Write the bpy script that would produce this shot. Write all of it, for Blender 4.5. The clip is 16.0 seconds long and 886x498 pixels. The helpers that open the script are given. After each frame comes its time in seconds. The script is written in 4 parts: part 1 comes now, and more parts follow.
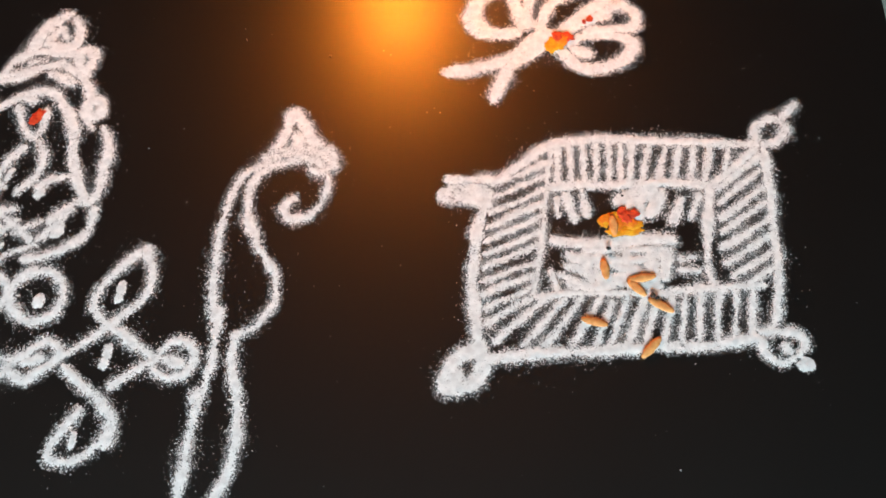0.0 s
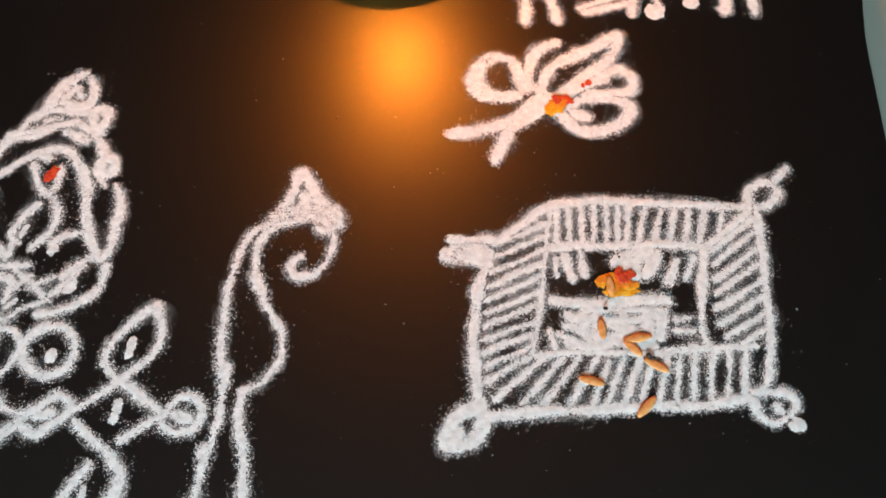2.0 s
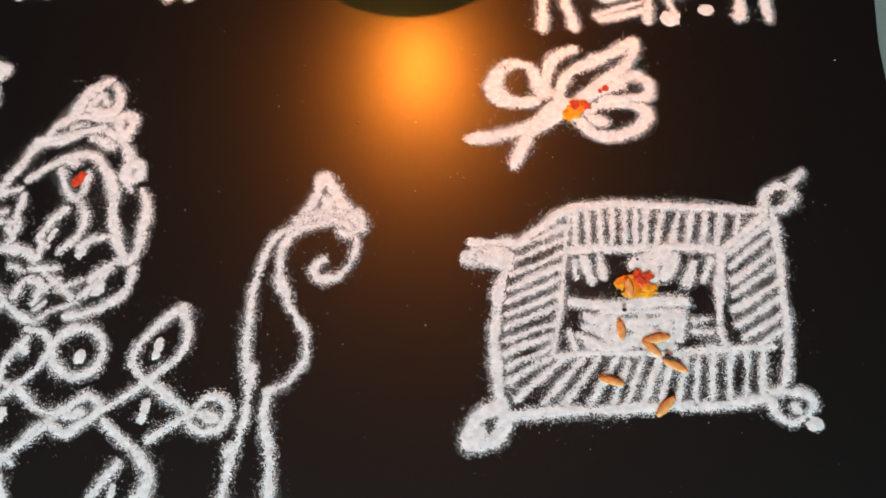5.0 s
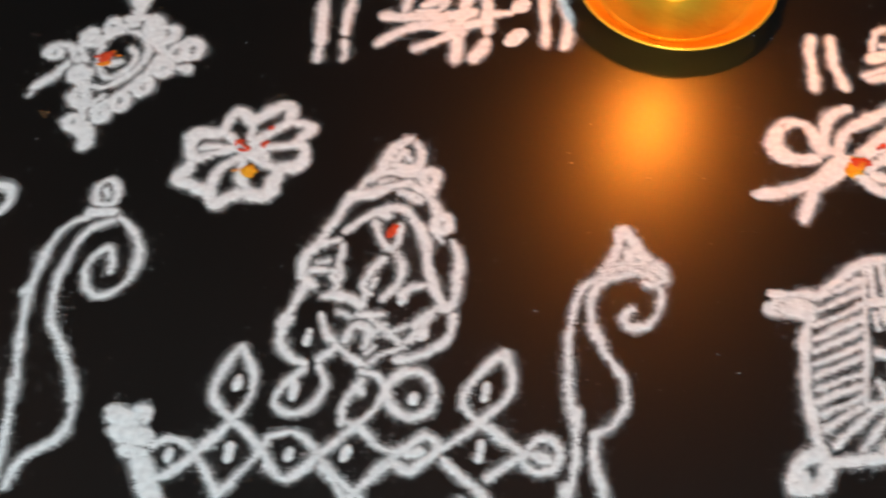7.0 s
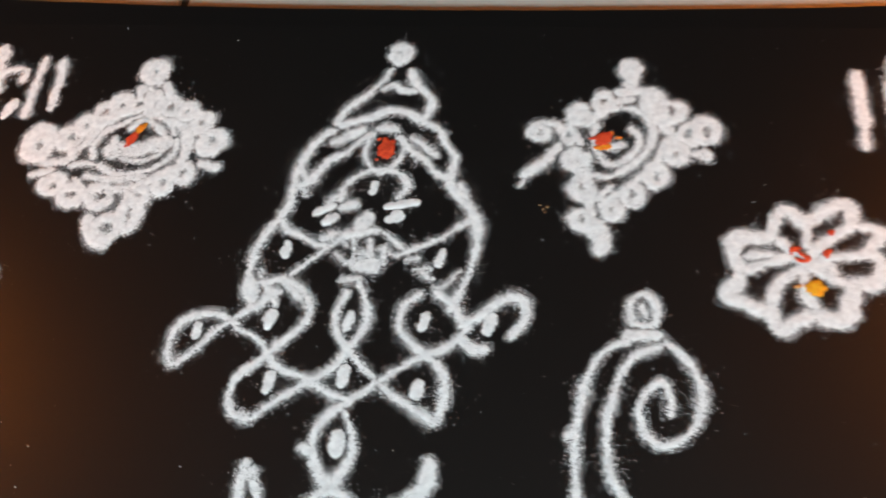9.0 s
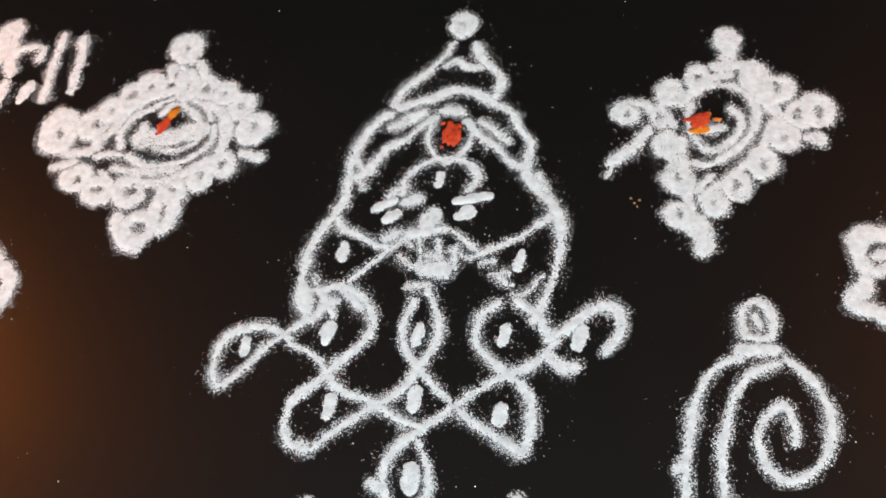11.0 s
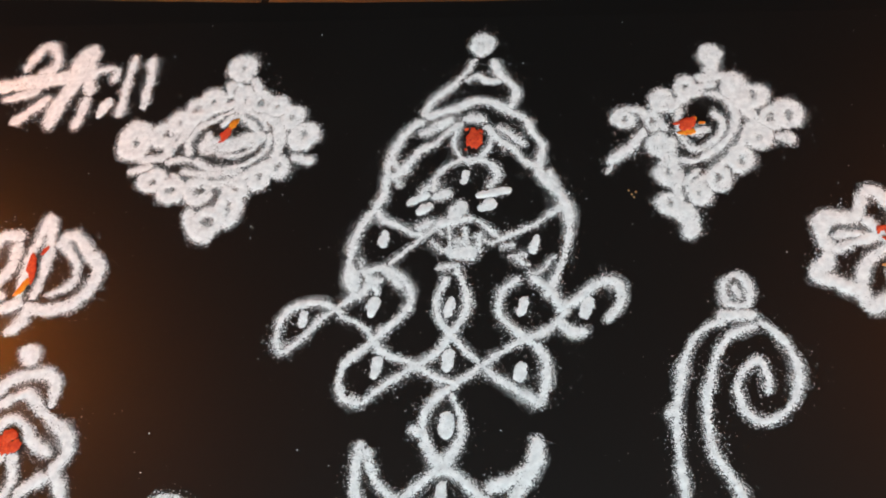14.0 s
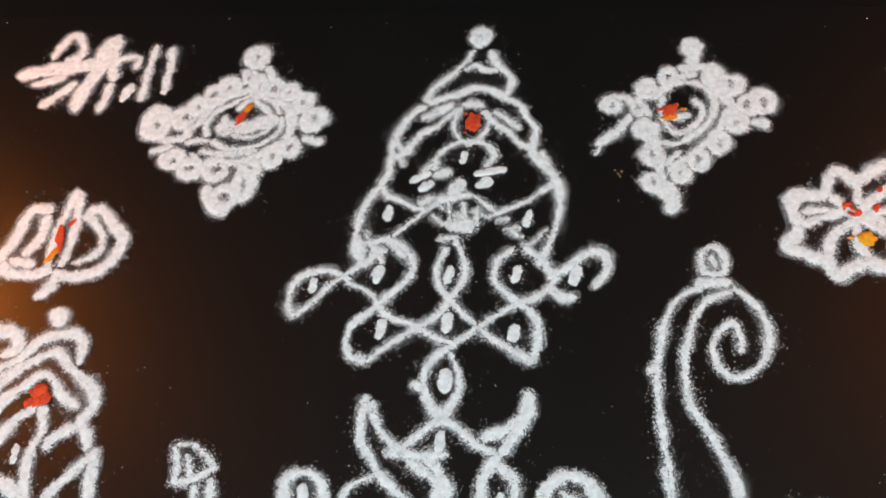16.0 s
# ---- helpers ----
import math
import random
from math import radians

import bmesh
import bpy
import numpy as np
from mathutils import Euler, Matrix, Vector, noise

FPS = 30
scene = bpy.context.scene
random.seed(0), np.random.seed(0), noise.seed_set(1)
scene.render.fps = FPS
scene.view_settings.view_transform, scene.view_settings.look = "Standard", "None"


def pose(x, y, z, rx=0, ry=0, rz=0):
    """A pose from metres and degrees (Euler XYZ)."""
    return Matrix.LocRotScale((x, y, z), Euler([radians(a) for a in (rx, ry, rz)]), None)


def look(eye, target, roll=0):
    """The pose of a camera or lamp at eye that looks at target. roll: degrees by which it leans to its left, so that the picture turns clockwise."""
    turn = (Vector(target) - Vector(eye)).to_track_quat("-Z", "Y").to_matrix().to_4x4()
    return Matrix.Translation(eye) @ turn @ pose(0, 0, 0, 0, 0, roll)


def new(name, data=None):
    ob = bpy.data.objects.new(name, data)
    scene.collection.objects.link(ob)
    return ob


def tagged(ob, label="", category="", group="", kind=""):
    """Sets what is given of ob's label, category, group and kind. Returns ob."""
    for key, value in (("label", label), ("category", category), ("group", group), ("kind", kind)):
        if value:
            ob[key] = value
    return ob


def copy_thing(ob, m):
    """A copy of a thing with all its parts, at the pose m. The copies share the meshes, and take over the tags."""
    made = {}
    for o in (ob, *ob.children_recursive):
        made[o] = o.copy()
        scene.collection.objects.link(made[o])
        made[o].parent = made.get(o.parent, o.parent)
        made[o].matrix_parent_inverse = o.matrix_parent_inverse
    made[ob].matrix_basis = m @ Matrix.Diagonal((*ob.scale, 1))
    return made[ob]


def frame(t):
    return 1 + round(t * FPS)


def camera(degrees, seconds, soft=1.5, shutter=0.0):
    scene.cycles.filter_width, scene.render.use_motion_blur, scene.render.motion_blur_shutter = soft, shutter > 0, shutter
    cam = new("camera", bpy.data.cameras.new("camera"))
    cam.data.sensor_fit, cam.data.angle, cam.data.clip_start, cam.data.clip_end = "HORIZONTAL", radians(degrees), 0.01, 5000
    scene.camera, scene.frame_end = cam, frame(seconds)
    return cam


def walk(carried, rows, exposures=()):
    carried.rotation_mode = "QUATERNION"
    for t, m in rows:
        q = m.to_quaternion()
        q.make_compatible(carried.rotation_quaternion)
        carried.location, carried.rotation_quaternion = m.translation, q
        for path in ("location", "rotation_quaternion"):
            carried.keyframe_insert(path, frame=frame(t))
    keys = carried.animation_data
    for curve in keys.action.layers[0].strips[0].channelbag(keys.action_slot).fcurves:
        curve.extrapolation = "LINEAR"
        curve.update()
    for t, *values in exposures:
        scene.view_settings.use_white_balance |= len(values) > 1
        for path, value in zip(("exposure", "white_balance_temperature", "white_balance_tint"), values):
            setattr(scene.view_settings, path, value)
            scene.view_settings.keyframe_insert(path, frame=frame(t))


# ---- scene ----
cam = camera(47.0, 16.0, soft=1.65, shutter=0.5)
PATH = [
    (0, (0.00000, -0.00000, 0.31000), (0.01062, 0.14751, 0.0), 3.18),
    (0.5, (0.00077, 0.00275, 0.31482), (0.01167, 0.15502, 0.0), 3.31),
    (1, (-0.00074, 0.00937, 0.31859), (0.01177, 0.16637, 0.0), 3.95),
    (1.5, (-0.00079, 0.01127, 0.31810), (0.01176, 0.17158, 0.0), 4.02),
    (2, (-0.00229, 0.00490, 0.32363), (0.01031, 0.17039, 0.0), 3.94),
    (2.5, (-0.00417, -0.00070, 0.32284), (0.00810, 0.16663, 0.0), 3.81),
    (3, (-0.00284, -0.00139, 0.32346), (0.00780, 0.16567, 0.0), 3.32),
    (5.5, (-0.01217, 0.00001, 0.33080), (-0.00191, 0.17603, 0.0), 2.90),
    (6, (-0.02497, -0.00742, 0.33632), (-0.01752, 0.17730, 0.0), 1.98),
    (6.5, (-0.05851, -0.00847, 0.34041), (-0.05723, 0.18288, 0.0), 0.40),
    (7, (-0.10103, -0.00846, 0.34505), (-0.11213, 0.19282, 0.0), -2.25),
    (7.5, (-0.15361, -0.00013, 0.34623), (-0.17127, 0.20344, 0.0), -3.26),
    (8, (-0.19826, 0.01489, 0.33752), (-0.22519, 0.22042, 0.0), -5.05),
    (8.5, (-0.23634, 0.03551, 0.32609), (-0.27311, 0.23973, 0.0), -7.09),
    (9, (-0.27558, 0.05332, 0.30744), (-0.31973, 0.23987, 0.0), -9.55),
    (9.5, (-0.29061, 0.07530, 0.28878), (-0.33393, 0.24328, 0.0), -10.59),
    (10, (-0.30276, 0.08590, 0.27732), (-0.34549, 0.24264, 0.0), -11.50),
    (12.5, (-0.30215, 0.07289, 0.29629), (-0.34575, 0.23617, 0.0), -11.90),
    (13, (-0.30224, 0.06258, 0.30766), (-0.34879, 0.23564, 0.0), -12.11),
    (13.5, (-0.30258, 0.05273, 0.31649), (-0.35155, 0.23325, 0.0), -12.30),
    (14, (-0.30195, 0.04823, 0.32305), (-0.35391, 0.23362, 0.0), -12.88),
    (14.5, (-0.30232, 0.04200, 0.32968), (-0.35640, 0.23401, 0.0), -13.05),
    (15, (-0.30111, 0.03417, 0.33505), (-0.35497, 0.23146, 0.0), -12.43),
    (15.5, (-0.30042, 0.02581, 0.34059), (-0.35547, 0.22734, 0.0), -12.25),
    (16, (-0.29963, 0.01888, 0.34068), (-0.35289, 0.22128, 0.0), -11.60),
]
EXPOSURES = [(0.0, -0.03), (1.5, -0.15), (3.0, -0.15), (5.5, -0.12), (6.5, -0.15), (7.5, -0.28), (8.0, -0.33), (8.5, -0.27), (9.0, 0.04), (9.6, 0.14), (12.5, 0.1), (13.5, 0.04), (16.0, 0.0)]
walk(cam, [(t, look(eye, target, roll)) for t, eye, target, roll in PATH], EXPOSURES)

# ---- light: a dim room, an added unseen daylight lamp behind the viewer, one oil flame ----
world = bpy.data.worlds.new("room_air")
world.use_nodes = True
world.node_tree.nodes["Background"].inputs["Color"].default_value = (0.72, 0.8, 0.9, 1)
world.node_tree.nodes["Background"].inputs["Strength"].default_value = 0.05
scene.world = world
FILL_POWER, FLAME = 174.0, 490.0
# Added cool fill light; its source is unseen and its place is chosen.
fill_lamp = bpy.data.lights.new("added_daylight", "AREA")
fill_lamp.shape, fill_lamp.size, fill_lamp.size_y = "RECTANGLE", 1.5, 1.1
fill_lamp.energy, fill_lamp.color = FILL_POWER, (0.765, 0.94, 1.0)
lamp = new("added_daylight", fill_lamp)
lamp.matrix_world = look((-0.3, -2.37, 1.25), (-0.3, 0.3, 0.0))


# ---- materials ----
def material(name, color, rough=0.6, metal=0.0):
    mat = bpy.data.materials.new(name)
    mat.use_nodes = True
    shader = mat.node_tree.nodes["Principled BSDF"]
    shader.inputs["Base Color"].default_value = (*color, 1)
    shader.inputs["Roughness"].default_value = rough
    shader.inputs["Metallic"].default_value = metal
    return mat


def add_node(mat, kind, **values):
    node = mat.node_tree.nodes.new(kind)
    for key, value in values.items():
        node.inputs[key.replace("_", " ")].default_value = value
    return node


def link(mat, a, out, b, into):
    mat.node_tree.links.new(a.outputs[out], b.inputs[into])


def mottled(mat, dark, light, scale, low=0.35, high=0.65, detail=6.0, target="Base Color"):
    """Two tones of the surface mixed by noise of a real-world size."""
    shader = mat.node_tree.nodes["Principled BSDF"]
    place = mat.node_tree.nodes.new("ShaderNodeNewGeometry")
    grain = add_node(mat, "ShaderNodeTexNoise", Scale=scale, Detail=detail)
    ramp = mat.node_tree.nodes.new("ShaderNodeValToRGB")
    ramp.color_ramp.elements[0].position, ramp.color_ramp.elements[1].position = low, high
    ramp.color_ramp.elements[0].color, ramp.color_ramp.elements[1].color = (*dark, 1), (*light, 1)
    link(mat, place, "Position", grain, "Vector")
    link(mat, grain, "Fac", ramp, "Fac")
    link(mat, ramp, "Color", shader, target)
    return mat


def relief(mat, scale, strength, distance, detail=4.0):
    shader = mat.node_tree.nodes["Principled BSDF"]
    place = mat.node_tree.nodes.new("ShaderNodeNewGeometry")
    grain = add_node(mat, "ShaderNodeTexNoise", Scale=scale, Detail=detail)
    bump = add_node(mat, "ShaderNodeBump", Strength=strength, Distance=distance)
    link(mat, place, "Position", grain, "Vector")
    link(mat, grain, "Fac", bump, "Height")
    link(mat, bump, "Normal", shader, "Normal")
    return mat


POWDER = relief(mottled(material("rice_powder", (0.8, 0.8, 0.8), 1.0), (0.7, 0.7, 0.705), (0.86, 0.86, 0.86), 420), 2600, 0.12, 0.0002)
POWDER.node_tree.nodes["Principled BSDF"].inputs["Subsurface Weight"].default_value = 0.6
POWDER.node_tree.nodes["Principled BSDF"].inputs["Subsurface Radius"].default_value = (1.0, 1.0, 1.0)
POWDER.node_tree.nodes["Principled BSDF"].inputs["Subsurface Scale"].default_value = 0.0005
POWDER.node_tree.nodes["Principled BSDF"].inputs["Specular IOR Level"].default_value = 0.1
# the dust thins out at the edge of a line: few grains to the square, more board between them
cover = POWDER.node_tree.nodes.new("ShaderNodeAttribute")
cover.attribute_name = "cover"
gaps = add_node(POWDER, "ShaderNodeTexNoise", Scale=2300.0, Detail=3.0)
spot_of = POWDER.node_tree.nodes.new("ShaderNodeNewGeometry")
link(POWDER, spot_of, "Position", gaps, "Vector")
thin = POWDER.node_tree.nodes.new("ShaderNodeMath")
thin.operation = "MULTIPLY_ADD"
link(POWDER, gaps, "Fac", thin, 0)
thin.inputs[1].default_value = 4.4
link(POWDER, cover, "Fac", thin, 2)
spread = POWDER.node_tree.nodes.new("ShaderNodeMapRange")
spread.interpolation_type = "SMOOTHSTEP"
spread.inputs["From Min"].default_value = 2.5
spread.inputs["From Max"].default_value = 3.08
link(POWDER, thin, 0, spread, "Value")
link(POWDER, spread, "Result", POWDER.node_tree.nodes["Principled BSDF"], "Alpha")
SHEET = relief(mottled(material("black_vinyl", (0.001, 0.001, 0.001), 0.42), (0.0004, 0.0003, 0.0003), (0.002, 0.0018, 0.0017), 11, 0.52, 0.85, 9.0), 260, 0.12, 0.0006)
mottled(SHEET, (0.5, 0.5, 0.5), (0.56, 0.56, 0.56), 18, target="Roughness")
SHEET.node_tree.nodes["Principled BSDF"].inputs["Coat Weight"].default_value = 1.0
SHEET.node_tree.nodes["Principled BSDF"].inputs["Coat Roughness"].default_value = 0.395
SHEET.node_tree.nodes["Principled BSDF"].inputs["Coat IOR"].default_value = 1.9
SHEET.node_tree.nodes["Principled BSDF"].inputs["Specular IOR Level"].default_value = 0.05
TILE = relief(mottled(material("glazed_tile", (0.6, 0.6, 0.57), 0.35), (0.52, 0.53, 0.49), (0.64, 0.64, 0.6), 9), 120, 0.1, 0.001)
# The tile in a darker, greener tone, for the columns with i > 0.
GREY_TILE = relief(mottled(material("grey_green_tile", (0.3, 0.32, 0.28), 0.35), (0.22, 0.245, 0.21), (0.28, 0.3, 0.265), 9), 120, 0.1, 0.001)
GROUT = mottled(material("grey_grout", (0.1, 0.1, 0.1), 0.9), (0.05, 0.05, 0.045), (0.12, 0.12, 0.11), 300)
# Paint of the added unseen room, dark to keep reflections in the board low.
PAINT = relief(mottled(material("wall_paint", (0.1, 0.1, 0.1), 0.9), (0.035, 0.033, 0.03), (0.05, 0.05, 0.047), 3), 90, 0.2, 0.002)
CEILING = relief(mottled(material("ceiling_paint", (0.1, 0.09, 0.08), 0.95), (0.03, 0.026, 0.023), (0.042, 0.038, 0.034), 2), 60, 0.2, 0.002)
FRAME = relief(material("window_paint", (0.6, 0.6, 0.58), 0.5), 40, 0.1, 0.001)
BRASS = relief(mottled(material("polished_brass", (0.95, 0.4, 0.03), 0.36, 0.35), (0.98, 0.42, 0.025), (1.0, 0.52, 0.04), 90), 160, 0.35, 0.0012)
BRASS.node_tree.nodes["Principled BSDF"].inputs["Specular IOR Level"].default_value = 0.25
WICK = material("charred_wick", (0.02, 0.015, 0.01), 0.9)
PEACH = mottled(material("peach_petal", (0.72, 0.3, 0.09), 0.6), (0.62, 0.23, 0.06), (0.8, 0.38, 0.13), 500)
YELLOW = mottled(material("marigold_yellow", (0.8, 0.33, 0.01), 0.6), (0.72, 0.24, 0.005), (0.85, 0.42, 0.02), 600)
ORANGE = mottled(material("marigold_orange", (0.75, 0.2, 0.01), 0.6), (0.7, 0.15, 0.008), (0.8, 0.28, 0.015), 600)
RED = mottled(material("red_petal", (0.62, 0.05, 0.012), 0.7), (0.5, 0.03, 0.01), (0.7, 0.08, 0.02), 700)
CINDER = material("dark_seed", (0.012, 0.01, 0.008), 0.6)
DUST = material("brown_speck", (0.22, 0.12, 0.05), 0.9)
fire = bpy.data.materials.new("oil_flame")
fire.use_nodes = True
fire.node_tree.nodes.clear()
glow = fire.node_tree.nodes.new("ShaderNodeEmission")
glow.inputs["Color"].default_value, glow.inputs["Strength"].default_value = (1.0, 0.25, 0.02, 1), FLAME
link(fire, glow, "Emission", fire.node_tree.nodes.new("ShaderNodeOutputMaterial"), "Surface")


# ---- mesh helpers ----
def part(name, bm, mat, parent=None, label=""):
    data = bpy.data.meshes.new(name)
    bm.to_mesh(data)
    bm.free()
    data.materials.append(mat)
    ob = new(name, data)
    ob.parent = parent
    if label:
        ob["label"] = label
    return ob


def box(bm, x0, x1, y0, y1, z0, z1, bevel=0.0):
    made = bmesh.ops.create_cube(bm, size=1.0, matrix=Matrix.LocRotScale(((x0 + x1) / 2, (y0 + y1) / 2, (z0 + z1) / 2), None, (x1 - x0, y1 - y0, z1 - z0)))
    if bevel:
        edges = list({e for v in made["verts"] for e in v.link_edges})
        bmesh.ops.bevel(bm, geom=edges, offset=bevel, segments=2, affect="EDGES")
    return bm


def lathe(profile, steps=72):
    bm = bmesh.new()
    rings = [[bm.verts.new((r * math.cos(2 * math.pi * k / steps), r * math.sin(2 * math.pi * k / steps), z)) for k in range(steps)] for r, z in profile]
    for a, b in zip(rings, rings[1:]):
        for k in range(steps):
            bm.faces.new((a[k], a[(k + 1) % steps], b[(k + 1) % steps], b[k]))
    for ring, turn in ((rings[0], -1), (rings[-1], 1)):
        bm.faces.new(ring[::turn])
    for face in bm.faces:
        face.smooth = True
    bmesh.ops.recalc_face_normals(bm, faces=bm.faces)
    return bm


def mesh_of(name, verts, tris, mat, parent, share=1.0):
    data = bpy.data.meshes.new(name)
    data.vertices.add(len(verts))
    data.vertices.foreach_set("co", np.ascontiguousarray(verts, np.float32).ravel())
    data.loops.add(3 * len(tris))
    data.loops.foreach_set("vertex_index", np.ascontiguousarray(tris, np.int32).ravel())
    data.polygons.add(len(tris))
    data.polygons.foreach_set("loop_start", np.arange(0, 3 * len(tris), 3, dtype=np.int32))
    data.polygons.foreach_set("use_smooth", np.ones(len(tris), bool))
    data.update(calc_edges=True)
    layer = data.attributes.new("cover", "FLOAT", "POINT")
    layer.data.foreach_set("value", np.broadcast_to(np.asarray(share, np.float32), len(verts)).copy())
    data.materials.append(mat)
    ob = new(name, data)
    ob.parent = parent
    return ob


# ---- powder drawing: a low ridge of powder with a crumbling edge, in millimetres ----
rng = np.random.default_rng(7)
TETRA = np.array([(1, 1, 1), (1, -1, -1), (-1, 1, -1), (-1, -1, 1)], float) / 1.732
TETRA_FACES = np.array([(0, 1, 2), (0, 3, 1), (0, 2, 3), (1, 3, 2)])


def crumbs(centres, sizes):
    """A small four-sided grain at each centre, each turned its own way."""
    n = len(centres)
    turn = np.linalg.qr(rng.normal(size=(n, 3, 3)))[0]
    verts = np.einsum("nij,kj->nki", turn, TETRA) * (sizes[:, None, None] * rng.uniform(0.7, 1.3, (n, 4, 1))) + centres[:, None, :]
    faces = TETRA_FACES[None] + 4 * np.arange(n)[:, None, None]
    return verts.reshape(-1, 3), faces.reshape(-1, 3)


def glide(points, step=0.7):
    """A smooth line through the control points, evenly spaced."""
    p = np.array(points, float)
    closed = len(p) > 3 and np.allclose(p[0], p[-1])
    before, after = (p[-2], p[1]) if closed else (2 * p[0] - p[1], 2 * p[-1] - p[-2])
    p = np.vstack([before, p, after])
    out = []
    for a, b, c, d in zip(p, p[1:], p[2:], p[3:]):
        u = np.linspace(0, 1, max(3, int(np.linalg.norm(c - b) / 0.3)), endpoint=False)[:, None]
        out.append(0.5 * (2 * b + (c - a) * u + (2 * a - 5 * b + 4 * c - d) * u**2 + (3 * b - a - 3 * c + d) * u**3))
    out = np.vstack(out + [p[-2:-1]])
    far = np.r_[0, np.cumsum(np.linalg.norm(np.diff(out, axis=0), axis=1))]
    at = np.linspace(0, far[-1], max(4, int(far[-1] / step) + 1))
    return np.stack([np.interp(at, far, out[:, 0]), np.interp(at, far, out[:, 1])], 1), far[-1]


def wander(n, reach):
    """Slow random wobble along a line."""
    knots = rng.normal(size=max(4, n // 3 + 3))
    return np.interp(np.arange(n), np.linspace(0, n, len(knots)), knots) * reach


CELL = 0.34
FIELD_X, FIELD_Y = (-700.0, 260.0), (-80.0, 380.0)


def cloud(size):
    """Smooth random hills of about that size in millimetres, over the whole board, with spread 1."""
    nx, ny = int((FIELD_X[1] - FIELD_X[0]) / CELL), int((FIELD_Y[1] - FIELD_Y[0]) / CELL)
    fx, fy = np.fft.fftfreq(nx)[:, None], np.fft.rfftfreq(ny)[None]
    soft = np.exp(-((fx**2 + fy**2) * (size / CELL * 1.6) ** 2))
    field = np.fft.irfft2(np.fft.rfft2(rng.normal(size=(nx, ny))) * soft, (nx, ny))
    return field / field.std()


SLOW, MID, FINE, CLUMP = cloud(6.0), cloud(2.0), cloud(0.3), cloud(0.8)
STRAY = {}


def powder(holder, name, width, numbers, density, load=1.0):
    """One poured line: lumpy pinches of powder, dense in the middle, thinning to a dusty skirt with grains lying round it."""
    pts, length = glide(np.reshape(numbers, (-1, 2)), 0.6)
    n = len(pts)
    small = name == "powder_dot"
    along = np.gradient(pts, axis=0)
    along /= np.linalg.norm(along, axis=1)[:, None] + 1e-9
    side = np.stack([-along[:, 1], along[:, 0]], 1)
    if not small:
        pts = pts + side * (wander(n // 6 + 4, 0.07 * width)[np.arange(n) // 6] + wander(n, 0.03 * width))[:, None]
    at = np.linspace(0, length, n)
    ends = np.clip(np.minimum(at, length - at) / (0.5 * width), 0, 1)
    round_off = (0.3 if small else 0.5) + (0.7 if small else 0.5) * np.sqrt(1 - (1 - ends) ** 2)
    half = (0.42 if small else 0.385) * width * round_off * np.clip(1 + wander(n, 0.08) + wander(n // 5 + 4, 0.15)[np.arange(n) // 5], 0.6, 1.4)
    skirt = 0.8 if small else 1.9
    reach = 0.75 * width + skirt
    low, high = np.floor((pts.min(0) - reach) / CELL).astype(int), np.ceil((pts.max(0) + reach) / CELL).astype(int)
    gx, gy = np.meshgrid(np.arange(low[0], high[0] + 1), np.arange(low[1], high[1] + 1), indexing="ij")
    near, wide = np.full(gx.shape, 1e3), np.ones(gx.shape)
    for (px, py), h in zip(pts, half):
        i0, i1 = int((px - reach) / CELL) - low[0], int((px + reach) / CELL) - low[0] + 2
        j0, j1 = int((py - reach) / CELL) - low[1], int((py + reach) / CELL) - low[1] + 2
        box_of = (slice(max(i0, 0), i1), slice(max(j0, 0), j1))
        d = np.hypot(gx[box_of] * CELL - px, gy[box_of] * CELL - py)
        better = d / h < near[box_of]
        wide[box_of] = np.where(better, h, wide[box_of])
        near[box_of] = np.where(better, d / h, near[box_of])
    cx, cy = holder.location.x * 1000, holder.location.y * 1000
    ix = np.clip(((gx * CELL + cx - FIELD_X[0]) / CELL).astype(int), 0, SLOW.shape[0] - 1)
    iy = np.clip(((gy * CELL + cy - FIELD_Y[0]) / CELL).astype(int), 0, SLOW.shape[1] - 1)
    rim = (near - 1) * wide
    rim = rim + 0.16 * MID[ix, iy] + 0.1 * CLUMP[ix, iy]
    if small:
        share = np.clip(1.5 - 1.9 * np.clip(rim + 0.35, 0, 9) / 1.0, 0, 1.5)
    else:
        inner = np.clip(0.62 - 1.25 * rim / np.minimum(wide, 1.3), 0.62, 1.6)
        fall = np.clip(0.68 + 0.26 * SLOW[ix, iy] + 0.14 * CLUMP[ix, iy], 0.2, 1.4)
        outer = 0.64 * np.exp(-np.clip(rim, 0, 9) / fall)
        share = np.where(rim < 0, inner, outer) * np.clip(1 + 0.1 * SLOW[ix, iy] + 0.1 * MID[ix, iy], 0.55, 1.3)
        share = share * load
    there = (share > 0.05) & (rim < skirt + 0.4)
    tall = min(0.17, (0.06 if small else 0.04) * width) * rng.uniform(0.9, 1.1)
    bank = np.clip((0.05 if small else 0.25) - rim / np.maximum(wide, 0.5), 0.02, 1)
    bank = bank * (1.8 - 0.8 * bank)
    height = tall * bank * (1 + 0.2 * SLOW[ix, iy] + 0.12 * MID[ix, iy]) + 0.004 * FINE[ix, iy]
    quad = there[:-1, :-1] & there[1:, :-1] & there[1:, 1:] & there[:-1, 1:]
    full = np.zeros(there.shape, int)
    for di in (0, 1):
        for dj in (0, 1):
            full[di : di + quad.shape[0], dj : dj + quad.shape[1]] += quad
    used = full > 0
    number = np.cumsum(used.ravel()).reshape(used.shape) - 1
    height = np.where(full == 4, np.maximum(height, 0.0), -0.02)
    spots = np.stack([gx * CELL, gy * CELL, height], -1)[used]
    spots[:, :2] += rng.uniform(-0.05, 0.05, (len(spots), 2))
    i, j = np.nonzero(quad)
